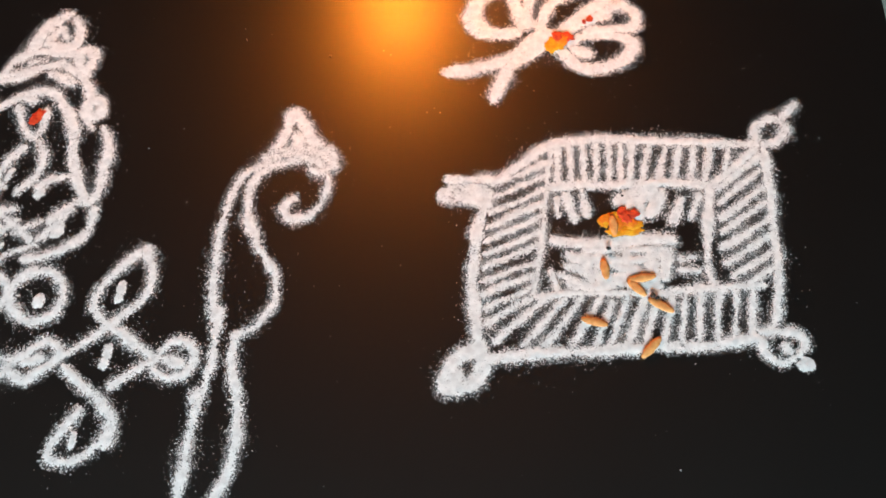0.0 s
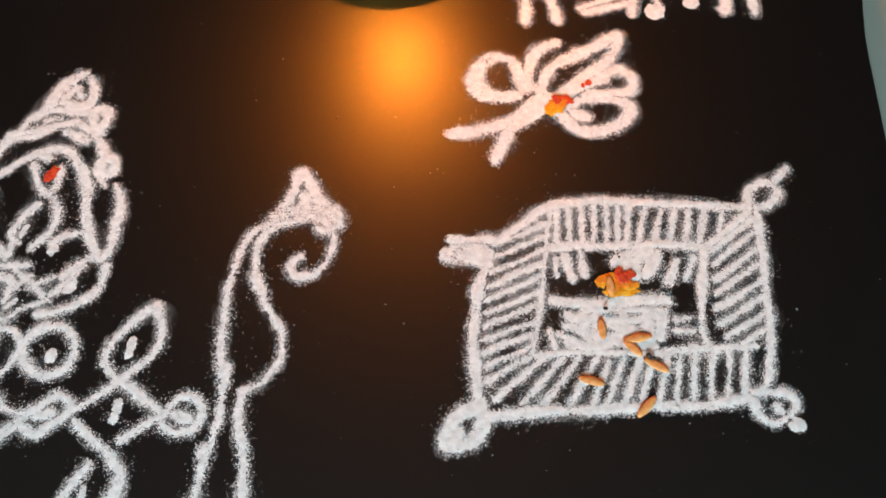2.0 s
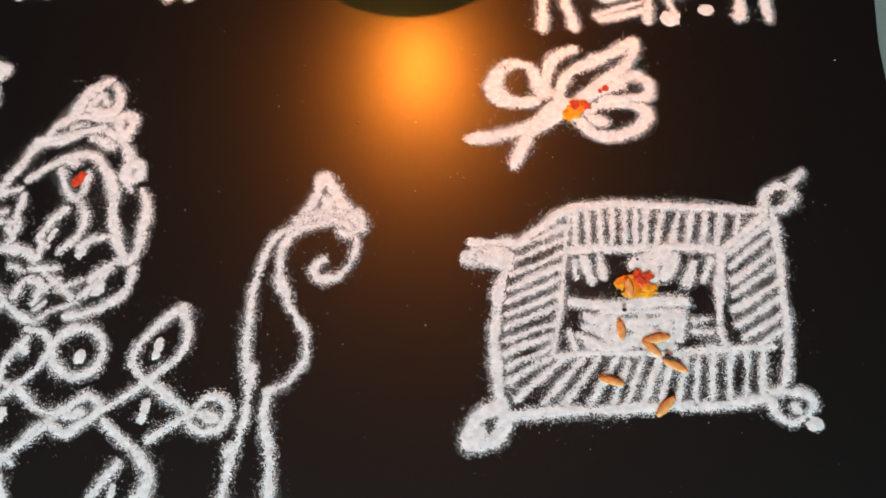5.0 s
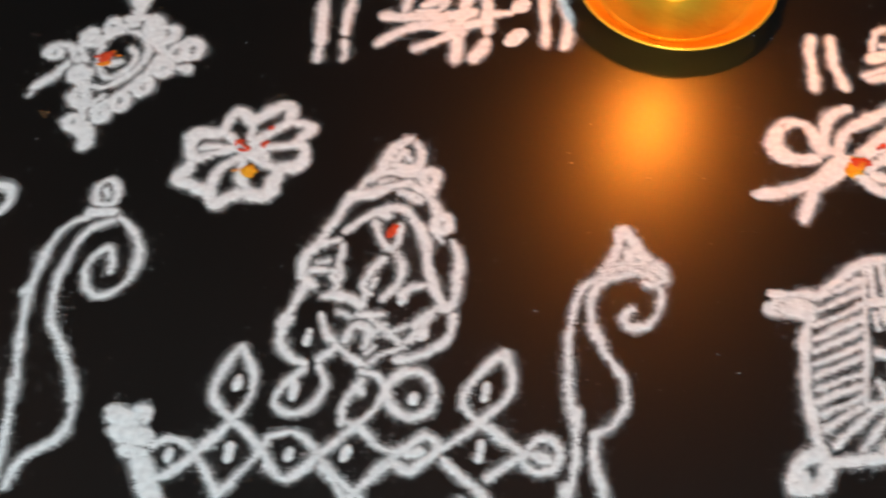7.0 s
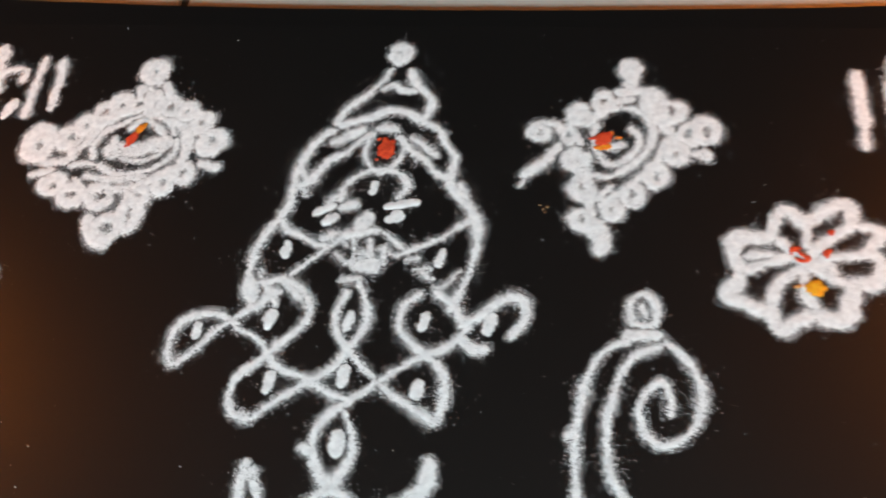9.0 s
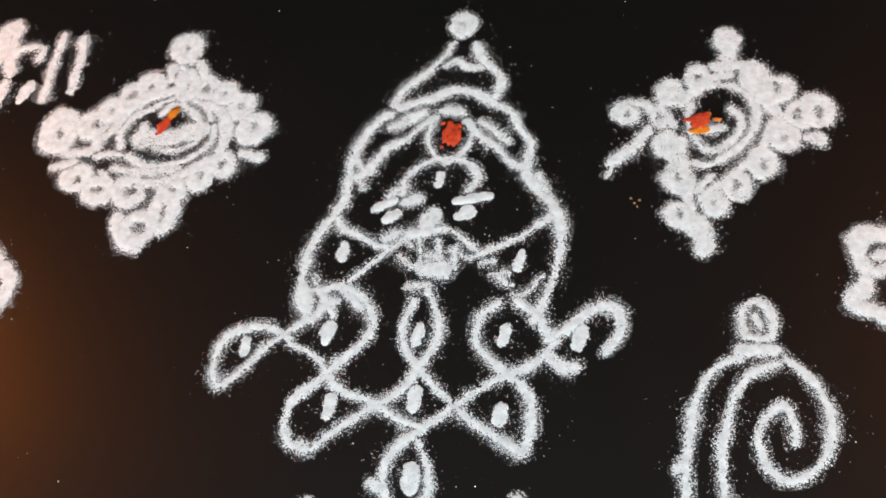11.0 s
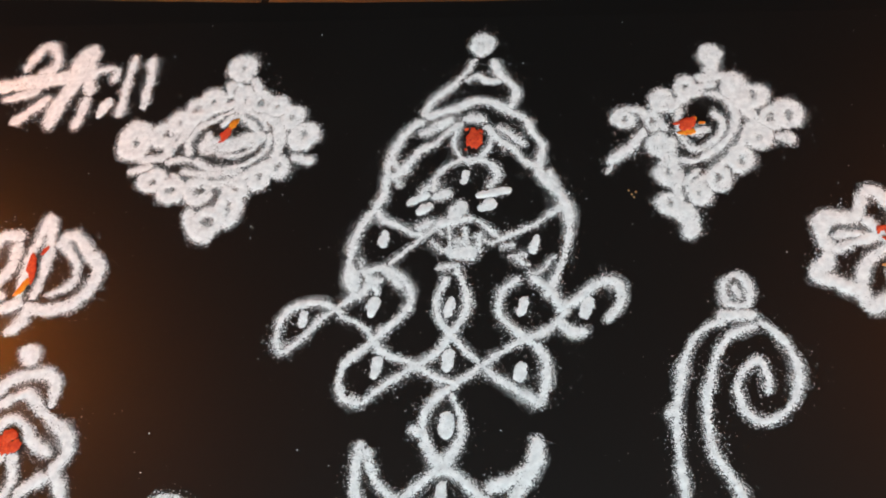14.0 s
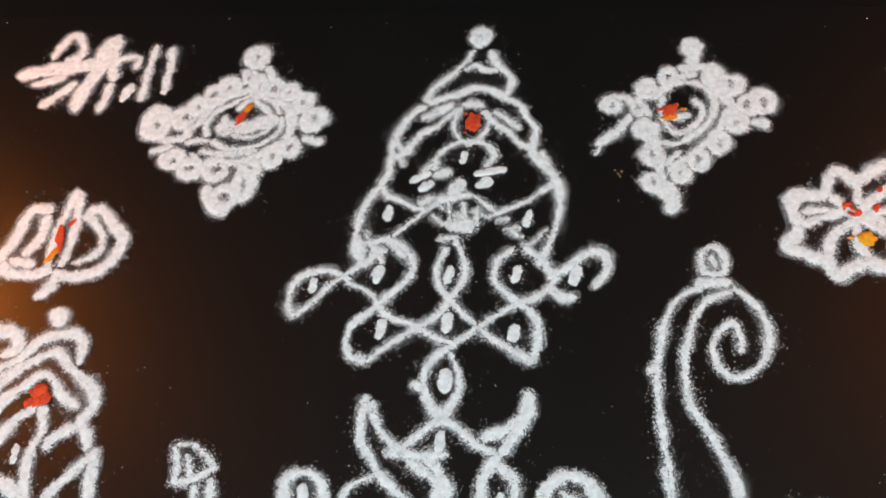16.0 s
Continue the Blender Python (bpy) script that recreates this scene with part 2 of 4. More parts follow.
    a, b, c, d = number[i, j], number[i + 1, j], number[i + 1, j + 1], number[i, j + 1]
    tris = np.vstack([np.stack([a, b, c], 1), np.stack([a, c, d], 1)])
    patchy = np.exp(1.0 * wander(n // 8 + 4, 1.0)[np.arange(n) // 8])
    patchy /= patchy.sum()
    edge = int(length * density) + 10
    s = rng.choice(n, edge, p=patchy)
    out = rng.choice([-1, 1], edge) * (half[s] + rng.exponential(0.3 if small else 0.75, edge) - 0.1)
    spot = pts[s] + side[s] * out[:, None] + along[s] * rng.uniform(-0.5, 0.5, edge)[:, None]
    grains, faces = crumbs(np.c_[spot, np.full(edge, 0.05)], 0.05 + 0.14 * rng.random(edge) ** 1.6)
    ob = mesh_of(name, np.vstack([spots, grains]) / 1000, np.vstack([tris, faces + len(spots)]), POWDER, holder, np.r_[share[used], np.full(len(grains), 1.5)])
    loose = int(length * 9.0)
    s = rng.choice(n, loose, p=patchy)
    out = rng.choice([-1, 1], loose) * (half[s] + rng.exponential(1.2, loose) * rng.choice([0.6, 1.0, 3.2], loose, p=[0.5, 0.4, 0.1]))
    STRAY.setdefault(holder.name, (holder, []))[1].append(pts[s] + side[s] * out[:, None])
    return ob


def line(holder, width, *numbers):
    return powder(holder, "powder_line", width, numbers, 18.0)


def faint(holder, width, *numbers):
    """A line of thinly strewn powder with the board showing through."""
    return powder(holder, "powder_line", width, numbers, 26.0, 0.74)


def dot(holder, width, *numbers):
    return powder(holder, "powder_dot", width, numbers, 6.0)


def ring(holder, width, x, y, rx, ry):
    """A small closed loop, slightly out of round."""
    lean = rng.uniform(0, 2 * math.pi)
    turn = [lean + 2 * math.pi * k / 8 for k in range(8)]
    spots = [(x + 0.8 * rx * math.cos(a) * rng.uniform(0.9, 1.1), y + 0.8 * ry * math.sin(a) * rng.uniform(0.9, 1.1)) for a in turn]
    return line(holder, rng.uniform(1.3, 1.65) * width, *np.ravel(spots + spots[:1]))


def motif(name, x, y, label):
    ob = new(name)
    ob.location = (x, y, 0.0002)
    return tagged(ob, label, "powder drawing", "white powder motifs on the black sheet")


# ---- setting: floor, added unseen walls with an added window, added ceiling, black sheet ----
FLOOR_Z = -0.005
ROOM = (-3.446, 3.154, -2.4, 5.42, 2.8)
X0, X1, Y0, Y1, TOP = ROOM
tagged(part("floor", box(bmesh.new(), X0 - 0.1, X1 + 0.1, Y0 - 0.1, Y1 + 0.1, -0.15, FLOOR_Z - 0.0015), GROUT), "pale glazed tile floor with dark joints", "floor", kind="structure")
floor = bpy.data.objects["floor"]
# Ceiling and walls are unseen, added to close the room and limit bounce.
tagged(part("ceiling", box(bmesh.new(), X0 - 0.1, X1 + 0.1, Y0 - 0.1, Y1 + 0.1, TOP, TOP + 0.1), CEILING), "unseen added ceiling, dark so that the board stays black", "ceiling", kind="structure")
tagged(part("wall_north", box(bmesh.new(), X0 - 0.1, X1 + 0.1, Y1, Y1 + 0.1, FLOOR_Z, TOP), PAINT), "unseen added wall, dark so that the board stays black", "wall", kind="structure")
tagged(part("wall_east", box(bmesh.new(), X1, X1 + 0.1, Y0, Y1, FLOOR_Z, TOP), PAINT), "unseen added wall, dark so that the board stays black", "wall", kind="structure")
tagged(part("wall_west", box(bmesh.new(), X0 - 0.1, X0, Y0, Y1, FLOOR_Z, TOP), PAINT), "unseen added wall, dark so that the board stays black", "wall", kind="structure")
bm = bmesh.new()
for a, b, c, d in ((X0 - 0.1, -1.1, FLOOR_Z, TOP), (0.5, X1 + 0.1, FLOOR_Z, TOP), (-1.1, 0.5, FLOOR_Z, 0.65), (-1.1, 0.5, 1.85, TOP)):
    box(bm, a, b, Y0 - 0.1, Y0, c, d)
tagged(part("wall_south", bm, PAINT), "unseen added wall with an opening at the fill lamp", "wall", kind="structure")
# Unseen window, added to frame the fill lamp.
window = tagged(new("added_window"), "unseen window added behind the viewer around the fill lamp", "window", kind="structure")
bm = bmesh.new()
for a, b, c, d in ((-1.1, -1.04, 0.65, 1.85), (0.44, 0.5, 0.65, 1.85), (-1.04, 0.44, 0.65, 0.71), (-1.04, 0.44, 1.79, 1.85)):
    box(bm, a, b, Y0 - 0.08, Y0 - 0.02, c, d)
part("added_window_frame", bm, FRAME, window)

bm = bmesh.new()
LEFT, RIGHT, NEAR, FAR = -0.9, 0.1815, -0.3, 0.36
nx, ny = 90, 50
grid = []
for j in range(ny + 1):
    row = []
    for i in range(nx + 1):
        x, y = LEFT + (RIGHT - LEFT) * i / nx, NEAR + (FAR - NEAR) * j / ny
        if j == ny:
            y += -0.003 + 0.0075 * min(1.0, ((x + 0.31) / 0.25) ** 2) + 0.0005 * noise.noise((x * 30, 2.3, 0))
        if i == nx:
            x += 0.0012 * noise.noise((4.1, y * 7, 0)) + 0.04 * (y - 0.23) + 0.1 * max(0.0, y - 0.265)
        row.append(bm.verts.new((x, y, -0.0011 if j == ny else 0)))
    grid.append(row)
for j in range(ny):
    for i in range(nx):
        bm.faces.new((grid[j][i], grid[j][i + 1], grid[j + 1][i + 1], grid[j + 1][i]))
rim = [e for e in bm.edges if e.is_boundary]
made = bmesh.ops.extrude_edge_only(bm, edges=rim)
for v in (g for g in made["geom"] if isinstance(g, bmesh.types.BMVert)):
    v.co.z = -0.0042
bmesh.ops.recalc_face_normals(bm, faces=bm.faces)
sheet = tagged(part("black_sheet", bm, SHEET), "black glossy vinyl board lying on the tiled floor", "board")

# ---- brass oil lamp ----
LAMP_X, LAMP_Y = -0.0103, 0.3307
oil_lamp = tagged(new("oil_lamp"), "lit polished brass oil lamp standing on the black board", "oil lamp")
oil_lamp.location = (LAMP_X, LAMP_Y, 0)
part("dish", lathe([(0.03, 0.0002), (0.0325, 0.0005), (0.0335, 0.0015), (0.036, 0.0032), (0.041, 0.0066), (0.0447, 0.0098), (0.0452, 0.0106), (0.0456, 0.0112),
                    (0.0455, 0.0117), (0.0448, 0.0119), (0.044, 0.0114), (0.0436, 0.0106), (0.041, 0.0084), (0.0375, 0.0062), (0.0352, 0.0054), (0.0345, 0.0058), (0.0336, 0.0054), (0.027, 0.0036),
                    (0.018, 0.0026), (0.011, 0.0024), (0.009, 0.0028)], 96), BRASS, oil_lamp)
LEAN_STEM = Matrix.Identity(4)
LEAN_STEM[0][2] = 0.052


def leaning(profile, steps):
    bm = lathe(profile, steps)
    bm.transform(LEAN_STEM)
    return bm


part("stem", leaning([(0.0095, 0.0024), (0.0092, 0.0036), (0.0075, 0.0058), (0.0045, 0.0075), (0.003, 0.0105), (0.0024, 0.016), (0.0024, 0.034), (0.0034, 0.037), (0.0044, 0.039), (0.0034, 0.041), (0.0024, 0.044),
                      (0.0024, 0.063), (0.0036, 0.067), (0.0045, 0.0685)], 40), BRASS, oil_lamp)
oil_cup = part("oil_cup", leaning([(0.003, 0.068), (0.0052, 0.069), (0.0064, 0.0715), (0.0068, 0.075), (0.0068, 0.0756), (0.0062, 0.0757), (0.0056, 0.074), (0.003, 0.0738)], 48), BRASS, oil_lamp)
part("wick", leaning([(0.0012, 0.0738), (0.0013, 0.077), (0.0012, 0.08), (0.0006, 0.0815)], 12), WICK, oil_cup, "charred cotton wick")
part("flame", leaning([(0.0012, 0.0805), (0.0033, 0.085), (0.0044, 0.092), (0.0043, 0.1), (0.0033, 0.109), (0.0017, 0.118), (0.0003, 0.125)], 20), fire, oil_cup, "small yellow flame")
other = copy_thing(oil_lamp, pose(-0.682, 0.26, 0))
tagged(other, "second lit polished brass oil lamp on the black board")

# ---- white powder motifs ----
m = motif("cushion_motif", 0.075, 0.152, "white powder drawing of a striped rectangular cushion with tassels")
line(m, 4.8, -46.9, 19.9, -35.6, 28.5, -25.1, 35.8, -9.8, 38.3, 10.4, 37.4, 30.7, 36.8, 48.8, 35.3)
line(m, 4.0, 50.8, 35.2, 49.9, 14.2, 48.3, -7.6, 46.4, -26.2, 42.2, -37.1)
line(m, 4.9, -54.2, -43.6, -35, -42.1, -16.6, -41.6, 1.8, -41, 20.4, -39.7, 38.3, -38)
line(m, 5.0, -47.4, 17.3, -52.6, -0.2, -54.5, -16.9, -54.3, -30.9, -52.9, -43.6)
line(m, 2.7, -24.8, 34.9, -28.5, 14.9, -31.1, -4.6, -34.7, -22.2)
line(m, 4.2, -26.9, 18.2, -11.4, 19.2, 2.6, 20.2, 18.5, 20.1, 32.3, 19.3)
line(m, 4.3, 29.2, 18.4, 26, -0.9, 25.2, -15.7, 29.5, -21.5)
line(m, 3.6, -34.1, -22.6, -14.9, -21, 3.9, -21.6, 25, -19.8, 42.6, -19)
line(m, 4.2, 48.2, 34.3, 31.4, 19.9)
line(m, 8.6, -63.7, 16.3, -49, 16.8)
line(m, 4.5, -62.6, 21.4, -42.9, 21.7)
line(m, 4.3, 49.6, 37, 49.3, 42.3, 55.2, 46, 59.8, 42.9, 56.3, 37.1, 50.3, 35.1)
line(m, 4.7, 58.6, 45.8, 65.3, 52.7)
line(m, 5.8, -52.2, -40.7, -60.5, -44.1, -65.3, -52.8, -56.8, -52.4, -51.2, -45.5)
line(m, 6.8, -59.7, -48.2, -64.4, -52.3)
line(m, 4.2, 38.6, -36.1, 48.9, -36.2, 52.9, -39.8, 46.2, -46.3, 40.2, -43.9, 38.4, -37.6)
dot(m, 7.7, 50.2, -47.8, 53.4, -46.4)
line(m, 3.2, -27, 28.9, -44.9, 20.6)
line(m, 3.2, -27.8, 23.4, -47.2, 14.6)
line(m, 3.2, -28.5, 18, -48.6, 8.9)
line(m, 3.2, -29.1, 12.7, -49.6, 3.2)
line(m, 3.1, -29.6, 7.4, -50.4, -1.9)
line(m, 3.1, -30.3, 2.2, -50.9, -6.9)
line(m, 3.1, -31, -2.9, -51.7, -11.9)
line(m, 3.1, -31.8, -9.2, -51.9, -16.9)
line(m, 3.1, -32.9, -13.8, -52.1, -21.8)
line(m, 3.0, -33.5, -18.3, -51.5, -26.6)
line(m, 3.0, -34.1, -21.6, -51, -31.8)
line(m, 3.0, -30.4, -22.8, -49, -38.1)
line(m, 3.0, -24.4, -22.9, -39.4, -39.7)
line(m, 3.0, -18.4, -22.2, -32.6, -39.8)
line(m, 3.1, -11.9, -21.8, -23.4, -39.5)
line(m, 3.1, -8.4, -24.5, -15.4, -39.7)
line(m, 3.1, -3.3, -22.5, -10.9, -39.7)
line(m, 3.1, 2.3, -22.6, -5.4, -39.8)
line(m, 3.1, 6.6, -23.3, 0.5, -39.5)
line(m, 3.1, 11.5, -21.7, 6.8, -39)
line(m, 3.1, 15.6, -21.8, 12.4, -39)
line(m, 3.1, 21.3, -20.6, 18, -38.7)
line(m, 3.2, 27.7, -20.7, 24.3, -38.2)
line(m, 3.2, 33, -19.9, 30, -37.9)
line(m, 3.2, 39.3, -19.6, 35.8, -37.6)
line(m, 3.0, -22.7, 35.8, -24.1, 19.3)
line(m, 3.0, -18.5, 35.7, -19, 18.8)
line(m, 3.0, -14, 36.7, -14.4, 19.2)
line(m, 3.0, -8.9, 37.1, -10.4, 19.9)
line(m, 3.0, -4.6, 37.5, -5.8, 19.8)
line(m, 3.0, -0.3, 37.5, -2.2, 20.2)
line(m, 3.0, 3.6, 36.8, 1.4, 20.2)
line(m, 3.0, 9.9, 36.2, 6, 20.8)
line(m, 3.0, 15.7, 35.5, 11.8, 20.8)
line(m, 3.0, 20.7, 35.5, 17.1, 20.7)
line(m, 3.0, 26, 35.4, 22.7, 20.7)
line(m, 3.0, 31.8, 34.9, 27.7, 20.7)
line(m, 3.0, 38.5, 34.4, 35.5, 24.5)
line(m, 3.4, 31.7, 17.9, 49.2, 31.3)
line(m, 3.4, 31.7, 11.7, 48.2, 25)
line(m, 3.4, 31.3, 5.9, 48.2, 18.7)
line(m, 3.4, 30.9, 0.3, 48.5, 12.8)
line(m, 3.3, 30, -5.7, 48.4, 6.2)
line(m, 3.3, 30.8, -11.2, 48.1, -0.3)
line(m, 3.3, 32.4, -15.8, 47.5, -6.7)
line(m, 3.3, 37, -18.3, 47.1, -12.6)
line(m, 4.1, -21.6, 15.9, -20, 10.4, -18.4, 5.5)
line(m, 3.0, -24.6, 14.8, -24.5, 7.1)
line(m, 7.5, -4.1, 12.9, 2.1, 15.7, 7.9, 14.1)
line(m, 8.5, 2, 14.6, 2.8, 6.9)
line(m, 3.8, 14.7, 5.2, 19.1, 14)
line(m, 3.8, 21.1, 6, 25.4, 15.5)
line(m, 4.0, -27.7, -2.1, -11.4, -3.1, 2.2, -2, 14.9, -2.5)
line(m, 4.7, -22.3, -6.8, -16.8, -10.7, -15, -17.7)
line(m, 4.7, -12.1, -6.9, -11.7, -19.8)
line(m, 5.1, -2.3, -4.9, -1.5, -15.8)
line(m, 5.0, 5.4, -5, 6.8, -18)
line(m, 2.7, 13.1, -5.1, 10.3, -15.9)
line(m, 4.7, -25.7, -14.7, -18, -18.3)
line(m, 1.8, 14.9, -9.3, 22.7, -8.4)
line(m, 2.2, 14.4, -13.5, 22.4, -13.6)
line(m, 5.4, -8.3, -11.2, 2.9, -13.4)
line(m, 4.4, -17.3, -4.8, 11.4, -6.1)
line(m, 4.7, -23.5, -11, -7, -17.4, 8, -19.2)
line(m, 2.9, -28.4, -13, -27, -20.2)
line(m, 5.6, -60.8, 14.7, -48.2, 12.8)
line(m, 4.6, 45.4, -40.1, 47.7, -43)
line(m, 6.9, 9.8, 19.6, 2.2, 12.8, -1.8, 9.2)
line(m, 6.5, 11.6, 17.3, 6.6, 7.9)
line(m, 5.2, -27.3, -2.4, -10.5, -3.5, 13.9, -1.8)
line(m, 5.1, -18.8, -8.2, -1.2, -9.5, 10.5, -6.9)
line(m, 5.1, 11.1, -5.6, 9.1, -16.7)
line(m, 5.8, -23.4, -17, -12.6, -18.7, -3.7, -14.5)
line(m, 5.1, -17.3, -14.1, -14.9, -7.8)
line(m, 9.3, -61.5, 16.8, -49.4, 17.3)
line(m, 3.6, -14.9, 17.5, -14.8, 7.4)
m = motif("crook_motif", -0.050, 0.128, "white powder drawing of a hooked stem with a pointed top")
line(m, 5.4, 9.1, 75.1, 4.8, 61.2)
line(m, 5.4, 9.5, 75.1, 16, 59.5)
line(m, 8.2, 10.3, 65.1, 10.9, 59.5)
faint(m, 4.6, 3.4, 58.2, 12.9, 59.5, 19.9, 57.1)
faint(m, 3.9, 1, 57.7, 6.7, 63.5)
faint(m, 4.6, -4, 49.8, 5, 57.3, 15.9, 57.2, 22.8, 58.5)
faint(m, 2.5, 14.5, 58.1, 22.5, 54.1, 24.2, 50.7)
faint(m, 4.1, 15, 59.1, 20.7, 58.7, 23.3, 54.5, 20.6, 49.9)
faint(m, 3.1, 14.1, 52.6, 18.8, 56.3, 23, 52.6)
faint(m, 4.4, 14.9, 50.8, 19.9, 48.9)
faint(m, 4.9, -1.9, 55.4, 6.5, 57.2, 16, 54.5)
line(m, 4.9, 14.4, 62.9, 18.6, 60.1)
line(m, 3.2, 3.6, 55, -7.1, 49.1, -12.6, 37.6, -14.8, 22.6, -15.4, 8.1, -14.4, -5.5)
line(m, 3.9, -12.5, -1.6, -13.3, -15.6, -16.3, -29.6, -19.2, -44.9, -21.2, -62.5, -23.7, -75.3)
line(m, 3.8, -19, -32.7, -17.2, -28.7)
line(m, 3.1, 12, 54.9, 0.4, 51.3, -5.1, 44.2, -5.8, 33.2)
line(m, 4.4, -5.8, 33.2, -1.8, 21.4, 4.3, 12)
line(m, 3.0, 4.3, 12.4, 5.3, 1.8, 0.1, -7, -6, -10.3)
line(m, 4.1, -6.8, -9.5, -7.6, -19.5, -5.4, -30.7, -4.2, -45.1, -7.1, -57.3, -10.5, -64, -13.8, -75.5)
line(m, 3.0, 17.4, 54.2, 21.5, 47.3, 19.5, 37.3, 14.4, 31.7)
line(m, 4.5, 14.4, 32.2, 9.1, 32, 7.1, 36.1, 10.9, 39.2)
m = motif("bouquet_motif", 0.049, 0.237, "white powder drawing of a flower bouquet with two stems")
line(m, 6.4, -36.3, -17.8, -22.6, -15.7, -9.6, -9.6, 1.5, -0.8)
line(m, 5.1, -22.6, -17.2, -11.8, -11.6)
line(m, 6.4, -18.9, -30.5, -14.9, -19.4, -7.2, -11.6, 3.1, -3.3)
line(m, 7.7, -8.3, 0.2, -19.2, -0.4, -25.8, 4.7, -24.5, 11.6, -18, 17.1, -11, 16.5, -7.4, 9.3, -6.5, 2.5)
line(m, 6.1, -5.2, 2.2, -4.4, 11.6, 0.9, 21.6, 8.2, 26.4)
line(m, 5.7, -0.3, 0.2, 4.2, 11.6, 13.1, 18.7, 24.3, 24, 32.9, 30.1, 30.8, 21.1, 23.4, 13.4, 15.4, 7.1, 8.7, 1.9)
line(m, 5.1, 11.4, 1.4, 22.5, 8.2, 32.5, 13.5, 36.8, 8.8, 35.2, 3.1, 27.6, 1.4, 17, -0.3)
line(m, 4.2, 18.7, 4.8, 27.1, 7.7)
line(m, 6.0, 6.5, -6.9, 13.8, -15.5, 21.8, -16.5, 30.7, -12.4, 34.8, -5.2, 28.5, -1.1, 16.5, -2.2, 10.7, -5.4)
line(m, 4.7, 11.9, -6.9, 18.1, -9.9)
line(m, 5.2, -2.9, -2.9, 4.8, 0.3, 12.5, 1.1)
line(m, 4.3, -4.6, 4.9, 2.7, 1.1)
m = motif("right_letters", 0.092, 0.291, "white powder letter between double strokes")
line(m, 5.2, -44.1, 11.9, -46.6, -4.3, -47.1, -18.3)
line(m, 5.2, -35.2, 11.3, -36, -4.2, -34, -18.3)
line(m, 4.3, -19.1, 3.8, -15.1, 13.7, -8.9, 16.3, -3.9, 12, -2.3, 3.9)
line(m, 3.5, -15.5, 6.1, -7.9, 7.1)
line(m, 6.4, -20.7, -0.4, -7.6, 1.6, 5, 2.9, 17.5, 3.6)
line(m, 3.2, -25.3, -9.9, -15.1, -6.7, -3.4, -2.6)
line(m, 3.7, -23.3, -12.4, -13.1, -9.9, -4.3, -8)
line(m, 5.0, 0.5, 5.5, 4.4, 13.7, 9.4, 13.7, 9.4, 5.5)
line(m, 4.8, -1.6, 2.3, -2.9, -14.2)
line(m, 3.7, 6.1, 2.3, 7.8, -5.7, 9, -8.9)
dot(m, 7.8, 5.1, -12.9, 8.6, -9.8)
line(m, 5.5, 21.1, 7.2, 27, 8.2)
line(m, 4.0, 27.2, 8.8, 26.2, 3)
dot(m, 7.8, 20.6, -7.9, 23.4, -6)
line(m, 5.7, 36.2, 19, 37.2, 1.1, 34.5, -12.1)
line(m, 5.7, 46.3, 19.1, 47.6, 1.1, 47.5, -12.7)
m = motif("middle_letters", -0.114, 0.311, "white powder letter between double strokes beside the oil lamp")
line(m, 4.8, -55.6, 12.5, -55.1, -4.9, -55.5, -23.7)
line(m, 4.6, -41.4, 20.6, -43.4, 5.2, -44.5, -7.5)
line(m, 4.2, -44.4, -10.7, -44.2, -22.6)
line(m, 4.3, -18.1, 6.1, -14.1, 19.2, -3.7, 24.1, 1.8, 18.6, -2.1, 7.3, -13, 6.2)
line(m, 6.6, -27.9, 3.3, -6.7, 3.6, 13.5, 5.8)
line(m, 5.0, -29.9, -13.1, -18.2, -5.2, 3.3, 3)
line(m, 5.5, -13.4, -16.1, -0.1, -9.5, 8.6, -2.2)
line(m, 6.1, 8.8, 1.8, 10.8, 14.6, 17.2, 19.5, 19.7, 9.3, 18.9, -6.7)
line(m, 6.0, 6.3, 2.4, 7.4, -7.5)
line(m, 5.5, 4.9, -22.9, 6.6, -9.1)
line(m, 6.5, -13.1, -1.8, 3.1, -2.9, 16.9, -0.8)
line(m, 5.1, -10.4, 10.6, -1.4, 12.4)
line(m, 6.9, 13.4, -22.8, 18.9, -9.9)
line(m, 4.0, 20.5, 5.2, 29.8, 6)
dot(m, 8.1, 31.6, 6.7, 37, 12.1)
dot(m, 7.9, 28.6, -12.4, 35.3, -5.5)
line(m, 5.0, 45.9, 19.8, 45.4, 6.2, 45.2, -14.1)
line(m, 5.0, 52.4, 14.7, 55.5, -0.4, 52.8, -15.9)
m = motif("left_letters", -0.522, 0.313, "white powder letter followed by double strokes")
line(m, 4.8, -22.7, 7.5, -20.4, 16.2, -15.7, 22.5, -9.9, 17.8, -8.9, 9.1, -16, 6.8)
line(m, 9.4, -35.6, -2.6, -23.4, 0.7, -6, 2.9, 8.6, 4.9)
line(m, 5.0, -27.6, -8.4, -13.8, -3.8)
line(m, 5.5, -19.7, -20.9, -13, -13.1, -8.4, -6.5)
line(m, 7.7, -2.8, -22.2, -3, -11.8, 1, -0.5, 2.5, 14.5, 6.1, 20.1)
line(m, 5.5, 7, 18.7, 7.6, 5.5, 9.9, -5.3)
line(m, 5.7, 8.1, -22.9, 9.5, -7.9)
line(m, 4.7, 8.1, 6.9, 19.1, 7.8, 19.1, 1.4)
dot(m, 6.2, 17.2, -17.7, 20.1, -8)
line(m, 4.9, 25.8, 14.3, 26, -1.3, 26.3, -17.1)
line(m, 4.6, 34.8, 13.5, 35.7, -1.4, 36.1, -13.3)
m = motif("lotus_motif", -0.511, 0.221, "white powder drawing of a small lotus bud")
